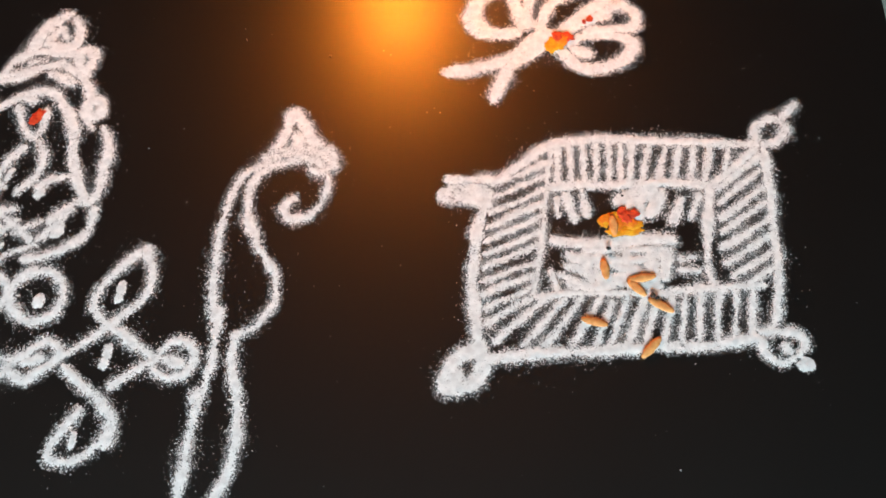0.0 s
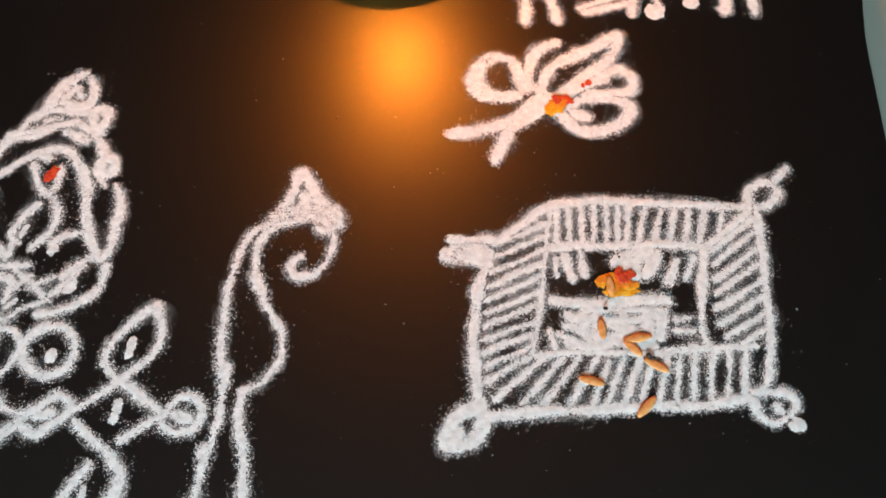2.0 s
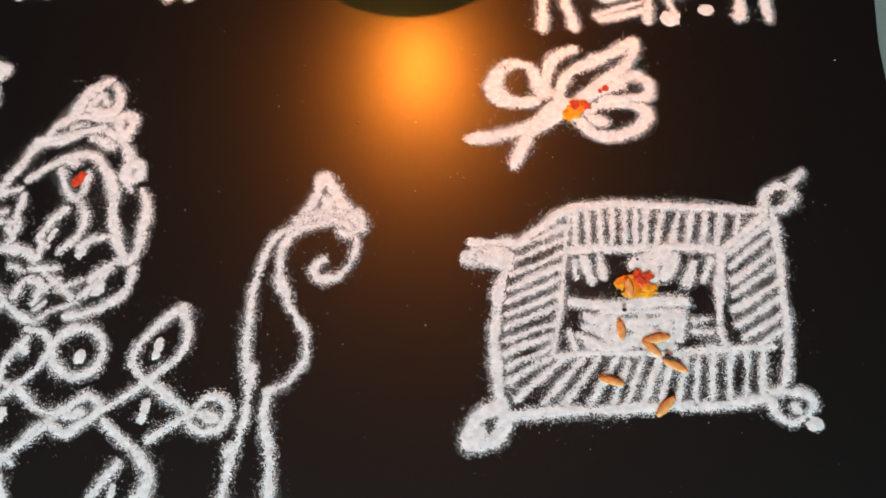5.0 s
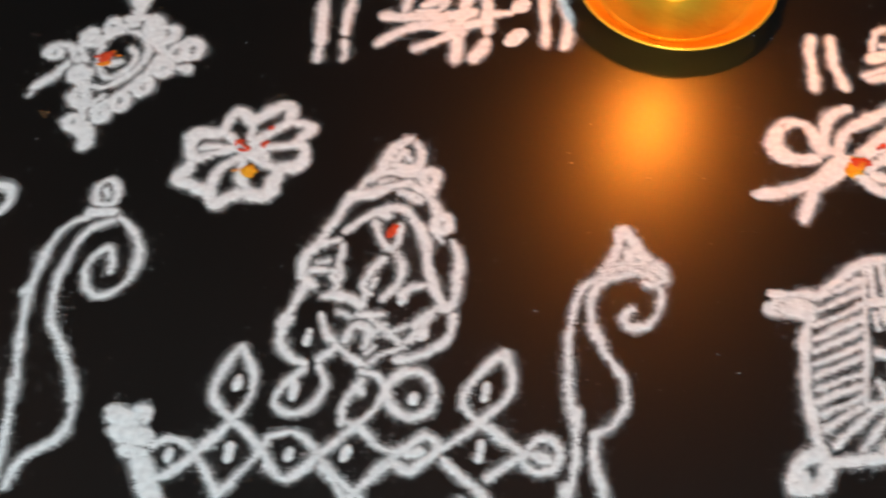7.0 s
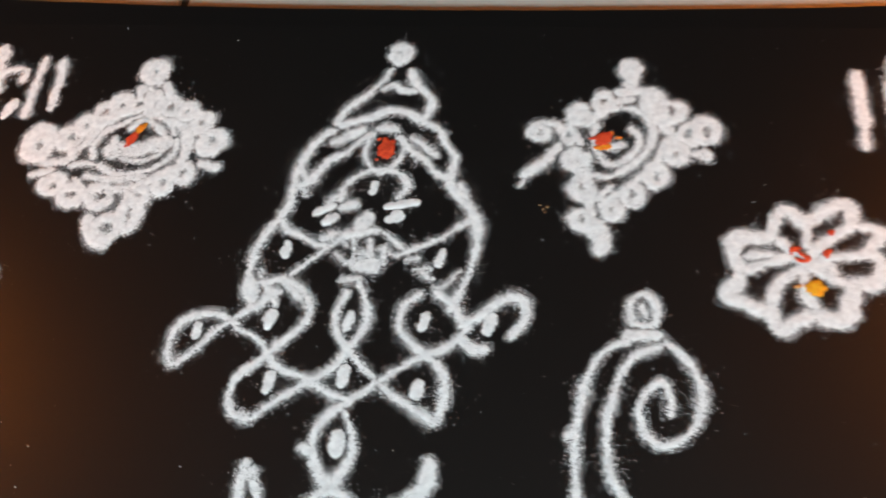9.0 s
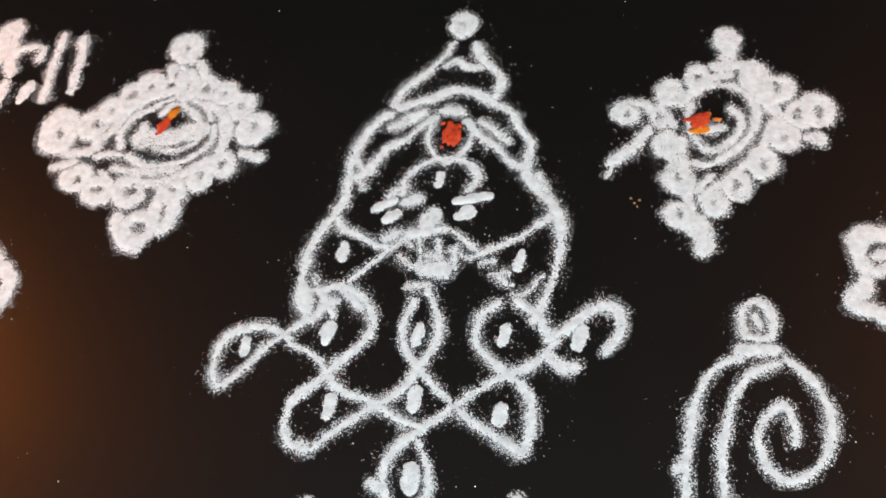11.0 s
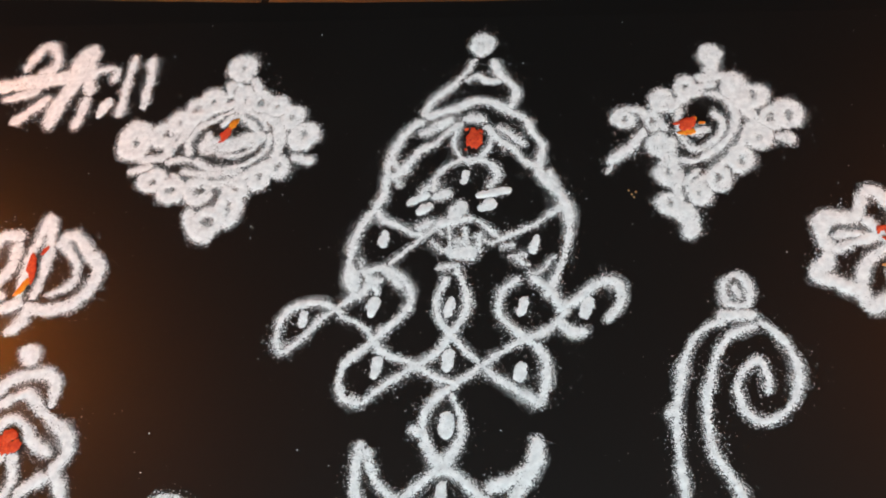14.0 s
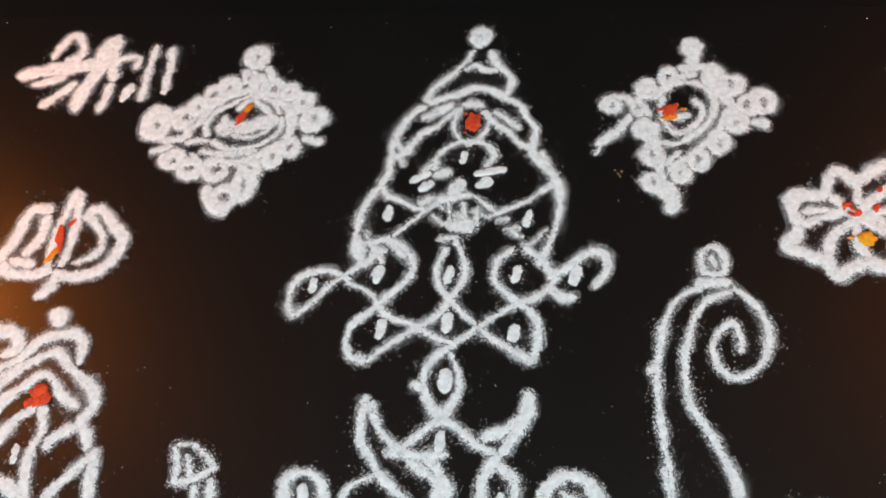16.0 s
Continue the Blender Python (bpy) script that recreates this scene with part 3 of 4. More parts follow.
line(m, 4.7, -0.9, 25.8, -2.9, 13.2, -4.2, -2.8, -4, -10.4)
line(m, 4.9, -0.1, 24.7, 3, 11.6, 3.4, 1.4, 2, -10.8)
line(m, 5.8, 5.8, 12.5, 10.9, 16.8, 18.2, 9.9, 24.5, 2.6, 24.1, -7.1, 17.4, -13.6, 6.4, -15.9, 0.4, -13.5)
line(m, 4.4, 8.3, 12.6, 16, 4.4, 16.1, -5.1, 7, -9.6)
line(m, 6.0, -10.6, 15.4, -17.9, 15.8, -20.2, 8.4, -21.3, -1, -24.2, -7.3, -20, -14.5, -10, -16.3, -1.9, -14)
line(m, 6.5, -9.7, 12.3, -11.4, 1.1, -15.1, -6.3)
line(m, 5.4, -20.2, -9.1, -9.7, -11)
line(m, 6.0, 1.7, -14.7, -0.4, -20.8, -3.3, -25.5)
m = motif("temple_motif", -0.499, 0.145, "white powder drawing of a crowned arch figure")
line(m, 10.3, -6.3, 42.6, -2.6, 39.7)
line(m, 5.1, -27.9, 10, -21.4, 18.4, -13.9, 24.2, -8.5, 30.9, -0.1, 34.4, 8.5, 32.2, 9.9, 22)
line(m, 4.6, -8.1, 32.2, 5.9, 36.3)
line(m, 5.9, -24.5, 6.6, -19.5, 12.6, -12.1, 20, -0.6, 26.4, 6.9, 20.7, 14.4, 15.8, 19.9, 10.7, 20.4, 4.6, 16.5, -1.4)
line(m, 5.5, -19.6, -1.1, -14.9, 7, -9.1, 12.6, -4.2, 17, 1.8, 15.3, 7.4, 8.6, 14.4, 4.4)
line(m, 4.8, 15.9, -0.7, 21.6, -7.1, 21.9, -11.4)
line(m, 4.9, -2.5, 3.7, -8.2, -1.1, -12.8, -8, -15.2, -14.2)
line(m, 4.8, -0.2, 3.7, 3.3, -5, 0.5, -13.5, 1.3, -23, 3.8, -32.3)
line(m, 5.3, 15.5, -4.1, 7.7, -7.9, 6.6, -11.5)
line(m, 5.1, 26.5, -12.3, 19.4, -19.4, 13.4, -27.2, 11.9, -32.2, 11, -42)
line(m, 4.6, 25.7, -14, 27.4, -24.9, 28.2, -31, 29.7, -40.9)
line(m, 9.4, -29.7, 35.2, -21, 35.4)
line(m, 5.6, -21, 35.4, -17.5, 28.2, -22.2, 24.4)
dot(m, 3.9, -4.9, -11.6, -4.7, -18)
line(m, 6.4, -7.4, -24.5, 1, -30.3)
m = motif("fan_motif", -0.433, 0.122, "white powder drawing of a small fan on stems")
line(m, 2.6, -10.8, 13.7, -7.9, 6.6, -8.7, -0)
line(m, 2.8, -9.7, 14.6, -2.9, 14.5, 5.1, 8.5)
line(m, 2.3, -5.5, 11, -2.6, 3.6)
line(m, 2.9, -8.1, 0, -1.4, 2, 6.6, 7.3)
line(m, 3.3, 0, -0.3, 0.3, -6.4, 1.4, -15.9)
line(m, 3.7, 5.9, 2.4, 6.4, -6.1, 8, -15.5)
m = motif("tall_temple_motif", -0.339, 0.218, "tall white powder kolam of loops, dots and a crown")
ring(m, 4.6, -5.9, 113.1, 3, 4.5)
line(m, 3.8, -8.6, 105.7, -11.9, 98.2, -18.4, 90.2, -24.6, 84, -27.2, 76.7)
line(m, 4.3, -1.7, 105.1, 1.7, 97.6, 6.6, 92.3, 8.8, 87.1, 7.3, 80.4)
line(m, 3.9, -11.6, 94.4, -7.5, 97.1, -3.1, 94.4, 2.4, 93.9)
line(m, 3.8, -26.3, 76.2, -19.9, 78.3, -13.4, 80.9, -8.7, 84, -2.4, 84, 4.4, 79.9, 9.1, 76.8)
line(m, 3.8, -27.8, 74.2, -33.2, 70.1, -37.3, 62.6, -39.4, 53.8, -39.9, 46.7, -39.5, 39.6, -42.9, 32.2, -46.8, 25.8, -48.9, 19.1, -49.3, 12.5)
line(m, 4.0, 9, 77.9, 13.7, 73.9, 17.2, 67, 20.2, 62.1, 19.3, 55.9, 19.5, 49.8, 22.9, 44.2, 27.6, 39.7, 30.5, 33.1, 31.4, 26.9)
line(m, 4.1, -37.9, 46.7, -33, 49.6, -29.6, 55.9, -26.8, 60.3, -20.9, 63.3, -16.6, 69.2, -12.3, 72.7)
line(m, 4.2, -2.4, 71.3, 2.9, 65.4, 9.2, 60.6, 13.4, 54.9, 18.7, 52.1)
line(m, 3.0, -13.4, 71.2, -13.9, 61.8, -8.4, 54.6, -1.5, 58.5, 0.7, 67.8)
line(m, 3.3, -35, 64.1, -38.3, 56.8, -35.1, 50.5)
line(m, 3.1, -20.8, 41.3, -20.2, 47.4, -16.3, 52.2, -8.5, 55.6, -0.4, 54.2, 3.8, 49.6, 2.2, 44.9)
dot(m, 3.7, -8.5, 50.4, -9.3, 44.7)
dot(m, 4.0, -29.7, 35.2, -22.7, 39.4)
dot(m, 5.5, -25.4, 31.6, -21, 34.4)
line(m, 3.5, -20.2, 39, -14, 40.5)
dot(m, 3.9, -3.7, 39, 8.6, 41.7)
dot(m, 6.0, -2.1, 33.2, 2.4, 35.9)
line(m, 7.4, -9.6, 35.1, -10.1, 26.5)
line(m, 2.7, -13, 24.7, -11.6, 12.6)
line(m, 2.7, -7.3, 24.8, -5.6, 13.6)
line(m, 2.5, -1.5, 22.7, -1.5, 14.5)
line(m, 4.0, -12, 12.6, -3.3, 12.8)
faint(m, 2.9, -19.4, 18.9, -14.4, 14.2)
faint(m, 2.1, -21.3, 26.3, -15.1, 21.6)
line(m, 2.6, -41.3, 32.2, -38.8, 28.2, -33.4, 25.6, -27.1, 22.2, -22, 21.4)
line(m, 2.0, -34.2, 9.4, -26.5, 16.5, -20.2, 22.8, -15.3, 28.2)
line(m, 3.2, -48.6, 18.2, -49.6, 8.6, -48.9, 0.2, -45.3, -5.1)
faint(m, 2.0, -45.7, 11.3, -42.8, 4.5, -39.5, 3)
line(m, 2.5, -2.9, 28.4, 2, 24.1, 6, 20.3)
line(m, 3.1, 3.5, 18.5, 11.2, 22.1, 18.6, 26.7, 24.1, 31.2, 28.5, 34.4)
line(m, 3.4, 31.7, 29.6, 30.8, 19.1, 29.2, 10.7, 26.2, 2.3, 24.2, -3)
faint(m, 2.4, 16.9, 5.8, 21.6, 7.1, 26.6, 13.5)
faint(m, 2.8, 9.5, 12.7, 15.8, 13.3)
faint(m, 2.0, -4, 21.8, 4, 17.2)
dot(m, 3.5, 19.4, 21, 18, 15)
dot(m, 3.6, -37.2, 22.9, -37.7, 16.3)
line(m, 3.1, -44.6, -4.7, -40, 0.8, -36.4, 2.2)
line(m, 4.6, -17.8, 25.9, -10.2, 27.9, -4.5, 28.9)
faint(m, 4.5, -11.3, 18.2, -5.6, 18.3)
faint(m, 3.7, -25.4, 24.4, -19.1, 26.8)
faint(m, 3.1, -16.1, 7.8, -8.6, 8.8)
faint(m, 3.1, 5.9, 16, 11.5, 17.4)
line(m, 8.8, -10.3, 33.2, -11, 27.4)
line(m, 5.8, -13.4, 15.5, -3.1, 14.9)
faint(m, 5.0, -27.9, 67.7, -16.2, 74.7)
faint(m, 4.0, 2.5, 71.3, 13.5, 62.5)
faint(m, 5.1, -10.9, 75.8, -2.6, 74.3)
faint(m, 3.8, -33.4, 42.5, -35.9, 47.2)
faint(m, 4.2, 23, 50.3, 28, 38.4)
line(m, 3.3, 19.5, 51.2, 24.8, 43.4)
faint(m, 3.3, 0.3, 43, 4, 46.8)
faint(m, 3.8, -25.1, 40.3, -21.5, 43.6)
faint(m, 2.6, 11.8, 12.3, 17.1, 9.1)
line(m, 3.7, -48.4, 5, -42.7, 5.7, -36.8, 7.1, -29.7, 4, -24.8, -3.7, -26.7, -10.4, -32.5, -17.2, -38.2, -23.9, -45.4, -30.5, -47.3, -37.8, -44.9, -44.7)
line(m, 5.6, -48.3, 6.6, -45.7, -2.4)
line(m, 3.4, -42.5, 4.6, -37, -3.1)
line(m, 3.7, -36.6, 6, -28.3, -0.5)
line(m, 3.2, 13.2, 3.5, 7.9, -2.3, 7.5, -11, 12.4, -16.2, 19.1, -21.7)
line(m, 3.6, 18.5, 4.1, 25.5, -1.5, 28.5, -7.3)
line(m, 3.1, -49.6, -11.9, -56.4, -8.5, -64.6, -8.4, -70.9, -12.4, -72.2, -21.3, -69.3, -27.5, -62.6, -21.9, -55.4, -13.3, -45, -3.9)
line(m, 3.4, -49.9, -12.2, -40.4, -17.6, -32.8, -26.8, -22.4, -30.4, -14, -35, -6, -37.6)
line(m, 3.1, -12.4, 3.5, -15.3, -5.5, -13.2, -14.2, -6.1, -23.4, 0.5, -29.2, 8.8, -35.9, 17.8, -41.3, 23.1, -43.9)
line(m, 3.2, -9.2, 7.1, -4.7, -4, -5.6, -12.7, -10.1, -19.8, -11.4, -24, -16.8, -29.1, -23.8, -33.5, -32.3, -40, -38.8, -46.4)
line(m, 4.9, -44.9, -44.7, -39, -45.4)
line(m, 4.3, 28, -8.6, 34.5, -4.4, 39.9, 1.3, 47.5, 3.1, 50.2, -3.7, 45.5, -12.5)
line(m, 4.9, 28.3, -11.6, 31.5, -16.3, 37.6, -17.1)
line(m, 3.3, 31.3, -8.5, 23.9, -16.7, 13, -22.4, 4.3, -29, -2.7, -34.5, -9.5, -39.8, -14.4, -45, -16.3, -53.8, -13.3, -61.2, -7, -66.7)
line(m, 3.2, 19.7, -22.1, 23.9, -27, 24.9, -36, 22.6, -43.6)
line(m, 3.4, -7.3, -41.7, -4, -49.3, -3.3, -56.9, -5.9, -64.4, -10.1, -70.2)
line(m, 5.1, -20.3, -54.4, -16.4, -55.7)
dot(m, 4.2, -63.5, -11.4, -63.8, -17.2)
dot(m, 4.9, -38.1, -5.9, -39, -12.1)
dot(m, 4.3, -10.2, -4.7, -11.2, -11.9)
dot(m, 4.8, 16.4, -4.1, 14.7, -10.7)
dot(m, 4.5, 38.7, -4.2, 37, -10.8)
dot(m, 4.7, -34.4, -28.9, -35, -36.1)
dot(m, 4.4, -9.6, -25.6, -10.1, -32.8)
dot(m, 4.6, 16, -29.4, 15.4, -35.5)
dot(m, 5.0, -8.2, -48.6, -8.6, -56.2)
line(m, 3.4, -3.8, -58, -8.5, -65.8, -16.3, -73.6, -23.7, -80.6)
line(m, 3.7, -16.3, -58.9, -10.5, -65.9, -2, -71.2, 6, -76.7, 12.1, -79.5)
dot(m, 4.2, -8, -71.9, -8.5, -79.1)
line(m, 4.5, -36.3, -60.2, -37.4, -68.1, -37.1, -77, -33.3, -81.7)
line(m, 4.1, -35, -62.5, -31.7, -71.1, -26.2, -76.5, -21.3, -80.1)
line(m, 3.6, -33.8, -80.6, -28.5, -88.2, -22.2, -93.9, -17.4, -98.4)
line(m, 5.5, 22, -56.5, 21.7, -63.4, 17.3, -72.1, 12.9, -78.5)
line(m, 4.8, 7.5, -74.2, 14, -70.5, 17.8, -66.8)
line(m, 5.5, -27.6, -81.4, -17.6, -80.9, -9.2, -84.8, -5.3, -93.5, -5.7, -98.4)
line(m, 4.7, -19.3, -84.1, -9.2, -89.7, -7.7, -97.9)
line(m, 4.0, -14.5, -82.2, -5.6, -80.6)
line(m, 4.5, 12.2, -80, 7.4, -88.4, 8.1, -97, 12.9, -105.2, 21.1, -112.1)
line(m, 4.1, 12.9, -82.8, 18.7, -89.2, 18.7, -97.7, 15.7, -105.1, 12.8, -111.3, 7.1, -116.5)
dot(m, 3.5, 14.5, -93.6, 13.4, -98.9)
line(m, 2.9, -30.3, -89.7, -37.9, -93.1, -41.4, -99.7)
line(m, 4.1, -61.2, -101.3, -61.5, -92.3, -55.1, -88.9, -49.4, -91.7, -46.2, -99.5)
dot(m, 3.6, -55.3, -94, -53.9, -100.3)
line(m, 4.9, 32, -106.6, 28.5, -98.5, 28.9, -91, 36.7, -85.9, 45.1, -89.5, 47, -99, 41.4, -103.3, 32.4, -108.3)
line(m, 3.4, 34.9, -91.9, 42.9, -95.9)
dot(m, 3.5, 38.2, -92.9, 36.9, -99.3)
line(m, 3.3, 27.1, -115.9, 30.4, -108.7, 34.2, -107.6, 39.8, -114.5, 45, -120.3)
line(m, 3.3, 48.6, -118.2, 53.1, -111.1, 61.6, -108.2, 68.8, -111.6, 71.7, -114.5)
m = motif("star_tile_motif", -0.256, 0.285, "white powder drawing of a thick four-cornered star")
line(m, 7.5, 2.7, 42.8, 2.8, 28.2)
line(m, 5.9, -2.4, 28.2, 7.9, 28.1)
ring(m, 3.3, 2.5, 39.7, 3, 4.8)
ring(m, 3.6, -7.3, 23.1, 4, 5.1)
ring(m, 3.6, -16.2, 16, 3.9, 4.5)
ring(m, 3.5, -20.8, 6.3, 3.5, 4.4)
ring(m, 4.0, 10.4, 23, 3.5, 6.1)
ring(m, 3.8, 17.9, 18.5, 5.2, 6)
ring(m, 3.5, 23.6, 8.2, 3.8, 4.9)
ring(m, 3.7, 30.2, 9.4, 4.2, 6.1)
line(m, 5.5, 25.2, -0.9, 28.9, -1.3, 30.2, -3.2)
ring(m, 3.4, 18.8, -1.4, 3.8, 4.7)
ring(m, 3.6, 11.4, -11.3, 4.1, 5.1)
ring(m, 3.3, 2.7, -19.6, 3.7, 4.5)
ring(m, 3.3, -4.6, -26.5, 3, 4)
line(m, 6.9, -9.3, -32.3, -8.6, -44.3)
ring(m, 3.2, -9.4, -35.8, 2.9, 3.9)
ring(m, 3.2, -14.8, -31.5, 3.7, 4.9)
ring(m, 3.8, -15.9, -18, 4.1, 5)
ring(m, 3.4, -18.3, -5, 3.8, 4.7)
line(m, 5.3, -22.7, 7.5, -26.2, 11.5, -31.3, 11.5, -35.7, 6)
ring(m, 3.1, -31.7, 7.5, 3.6, 3.5)
line(m, 4.4, -24.3, 2.1, -28.3, -4.6, -32.6, -8.5, -37.2, -12.7)
line(m, 1.7, -36, -14.1, -37.9, -17.9)
line(m, 3.8, -12.3, -10.6, -5.9, -12.4, 0.6, -8.6, 7.4, -1.5, 10.5, 6.2, 9.4, 13.5, 4.7, 19, -3.5, 19.5, -9.9, 16, -13.6, 11.5)
line(m, 3.5, -10.1, -1.1, -6.8, -5.9, -0.7, -5.3, 4.1, -0.1, 5.2, 6.2, 2.3, 10.6)
line(m, 5.6, -6.2, 0.8, 0, 2.3)
line(m, 2.9, -9.7, 12, -11.4, 6.6, -10.6, -0.2)
line(m, 5.8, -12.8, 13.5, -4.6, 22, 3.4, 24.6)
line(m, 5.9, 7.5, 27.6, 12.6, 15, 18.3, 7.7)
line(m, 4.7, 16.6, 5.3, 11.8, -4.3, 5.3, -12.7, -2.5, -20.1, -9, -25.2)
line(m, 5.6, -17.4, 0.3, -16.8, -8.8, -14.3, -15.3)
line(m, 5.0, -13.8, -23, -11, -28.8)
line(m, 4.7, -14, -2.1, -13.1, -13.9, -10.8, -23)
line(m, 5.4, 9, 20, 16.1, 10.1, 17.8, 1.4)
line(m, 4.9, -14.6, 17.5, -19.5, 11, -16.9, 2.7)
line(m, 3.8, -4.2, -16.1, -10, -23)
m = motif("broad_tile_motif", -0.448, 0.281, "white powder drawing of a broad filled four-cornered star")
ring(m, 4.9, 1.4, 39.5, 3.9, 5.4)
line(m, 6.6, 1.2, 34.5, 6, 33.4)
line(m, 4.5, 1.9, 31.2, 3.9, 23.6)
line(m, 5.6, -0.9, 31.8, -1.1, 24.1)
line(m, 5.0, 8.2, 33.4, 12.2, 24.1)
ring(m, 4.2, -7.8, 22, 4, 5.5)
ring(m, 4.2, -13.5, 17.2, 4.5, 4.9)
ring(m, 4.2, -19.2, 10.8, 4.5, 4.8)
ring(m, 4.2, -24.9, 5.1, 4.4, 5.3)
ring(m, 5.4, -36.7, 2.4, 5.4, 6.9)
line(m, 4.3, -27.6, -10.7, -36.4, -14)
line(m, 5.3, -39.1, -5.3, -29.8, -7.2, -22.6, -5.1)
ring(m, 4.0, -25.4, -17.6, 5.2, 5)
ring(m, 3.9, -16.9, -22.3, 4.7, 4.9)
ring(m, 3.9, -5.7, -23.1, 4.7, 4.9)
ring(m, 4.0, 1.3, -37.1, 5.8, 6.1)
line(m, 4.9, -6.7, -31.6, -5.6, -38.1, -1.4, -43.5, 3, -44.8)
line(m, 5.3, -2.2, -40.3, 4.1, -42.5)
ring(m, 3.8, 8.2, -30.9, 3.7, 8.1)
ring(m, 3.6, 9.3, -21.9, 4.6, 4.4)
ring(m, 3.6, 18.2, -16, 4.6, 4.9)
ring(m, 3.7, 25.3, -11.1, 4.2, 5)
line(m, 5.1, 30.4, -6.6, 38.7, -8.5)
ring(m, 4.7, 33.2, 4.4, 4.7, 6.2)
ring(m, 3.8, 27.3, 13.6, 3.9, 4.7)
ring(m, 3.9, 20.2, 19.3, 3.9, 4.8)
ring(m, 3.9, 13.2, 21.5, 4, 4.9)
ring(m, 4.0, 5.9, 22.5, 3.1, 6)
line(m, 3.9, -6.1, 5.7, -5.6, 1.6, -3, -2.4)
line(m, 2.8, -1.7, -4.4, 4.7, -5.9, 11.6, -3.8, 15.6, 1.7)
line(m, 3.1, -9.6, -7.5, -2.1, -12.1, 7.1, -11.3, 14.1, -7.8, 19.3, -1.8, 19.3, 5.3)
line(m, 3.3, -12.8, -5, -13.9, 1.5, -11, 8.3, -5.7, 11.9, 3.4, 17.2, 13.3, 14.1, 18, 7.4)
line(m, 3.6, -1.6, 9.3, 2.7, 14.1, 10.4, 10.9, 14, 5.8)
line(m, 3.1, 3.1, 1.7, 6.4, 2.7)
line(m, 5.8, -22.7, -2.1, -17.9, 3.6, -14.1, 11.9, -6.4, 17.2, 2.3, 20.4)
line(m, 5.8, 14.9, 14.6, 21.1, 9.4, 24, 0.8, 22.5, -7.2)
line(m, 4.6, 22.6, -8.2, 16.9, -11.7, 10, -17.1, 1.1, -19.2, -7.3, -17.8)
line(m, 3.8, -21.4, -9.1, -17.5, -7.6, -11.8, -7.5)
line(m, 3.5, -17.8, -15, -15.1, -17.4)
line(m, 5.3, -22.9, 0.5, -20.7, -5.1)
faint(m, 9.5, -8.1, -1, 3.5, -0.4, 16, 4.3)
faint(m, 5.1, -14, -13, 0, -14.3, 10.4, -12.7)
line(m, 3.3, -3.4, 1.6, 3.3, -1.4, 11.1, 0.7)
m = motif("petal_flower_motif", -0.195, 0.238, "white powder drawing of an eight-petalled flower")
line(m, 6.6, -9.1, 20, -4.3, 22.3, 0.8, 17.7, 8.4, 22.1, 16, 24.9, 16.6, 16.4)
line(m, 6.4, 16.6, 16.4, 26.5, 14.1, 21.8, 7.2, 19.7, 5.1)
line(m, 6.3, 20.1, 6.1, 24.9, 0.3, 21.8, -5.8, 14.2, -7.3)
line(m, 6.2, 14.9, -6.8, 12.2, -18, 7.5, -20.5, 0.6, -18.5)
line(m, 6.2, 1.6, -18.4, -5.6, -22.2, -10.7, -25.1, -13.1, -16.6)
line(m, 6.4, -12.5, -17.8, -19.6, -16.8, -27.4, -13.1, -22.7, -7.4, -21.2, -3.2)
line(m, 6.6, -20.6, -3.1, -23.7, 2.5, -22.6, 10.1, -16.3, 10.3, -11, 11.2)
line(m, 5.1, -11.4, 9.7, -9.1, 20)
line(m, 5.0, -8.9, 9.7, -0.8, 0.7, 9.4, -2.6)
line(m, 4.2, 1.9, 17.2, 1.1, 7)
line(m, 4.6, 17, 17.2, 7.9, 9.7, 1.4, 4.5)
line(m, 4.1, 20.1, 5.1, 9.7, 3.3, 2.3, 0.8)
line(m, 4.9, 14.2, -7.3, 6.2, -4, 1.2, -0.4)
line(m, 4.9, 1.6, -17.7, -1.2, -10.2, -0.5, -1.7)
line(m, 4.9, -13.1, -16.6, -10.3, -8.1, -1.9, -0.5)
line(m, 5.0, -20.6, -3.1, -13.3, 0.3, -2.8, 3.1)
line(m, 4.6, -19.5, 2.6, -11.1, 4.1)
line(m, 6.2, -0.8, 0.7, 8.5, -0.2)
m = motif("spiral_crook_motif", -0.253, 0.159, "white powder drawing of a stem with a spiral hook")
line(m, 3.3, 3.1, 65.7, -0.8, 62.1, -0.5, 54.2, 6.7, 53.9, 7.1, 62.3, 3.1, 65.7)
line(m, 2.5, 2.5, 60.9, 3.9, 56)
line(m, 4.7, -2.8, 49.3, 8.9, 50.1)
line(m, 3.1, -1.4, 47.9, -10.2, 42.4, -15.7, 30.6, -18, 16.9, -18.3, 3.8, -17.3, -10.8, -15.2, -22.8, -14, -32.9)
line(m, 2.6, -19, 16.9, -21.1, 12)
line(m, 3.4, 8.7, 46.7, -0.9, 41.5, -6.3, 28.6, -8.6, 15.1, -7.3, 2.2, -2.3, -7.7, 3.6, -19.9, 6.8, -31.8)
line(m, 3.1, 10.1, 48.2, 17.7, 40.9, 21.8, 29.5, 18.8, 18.2, 10.2, 11.4, 4, 14.4, 1.4, 22.1, 3.3, 28.4, 8.7, 32.5, 11.5, 25.8, 10.7, 21.9)
line(m, 3.3, -16.7, -23.3, -14.8, -38.2, -14, -54.9, -13.5, -66.2)
line(m, 3.5, 4, -18.4, 7.5, -29.1, 7.5, -41.7, 3.4, -47.5, -6.6, -53.9, -9.9, -64.2)
m = motif("face_kolam_motif", -0.151, 0.161, "white powder kolam with a pointed crown and looped base")
line(m, 5.5, 25.3, 85.9, 18.2, 80.2, 14, 73.5, 12.5, 67.4)
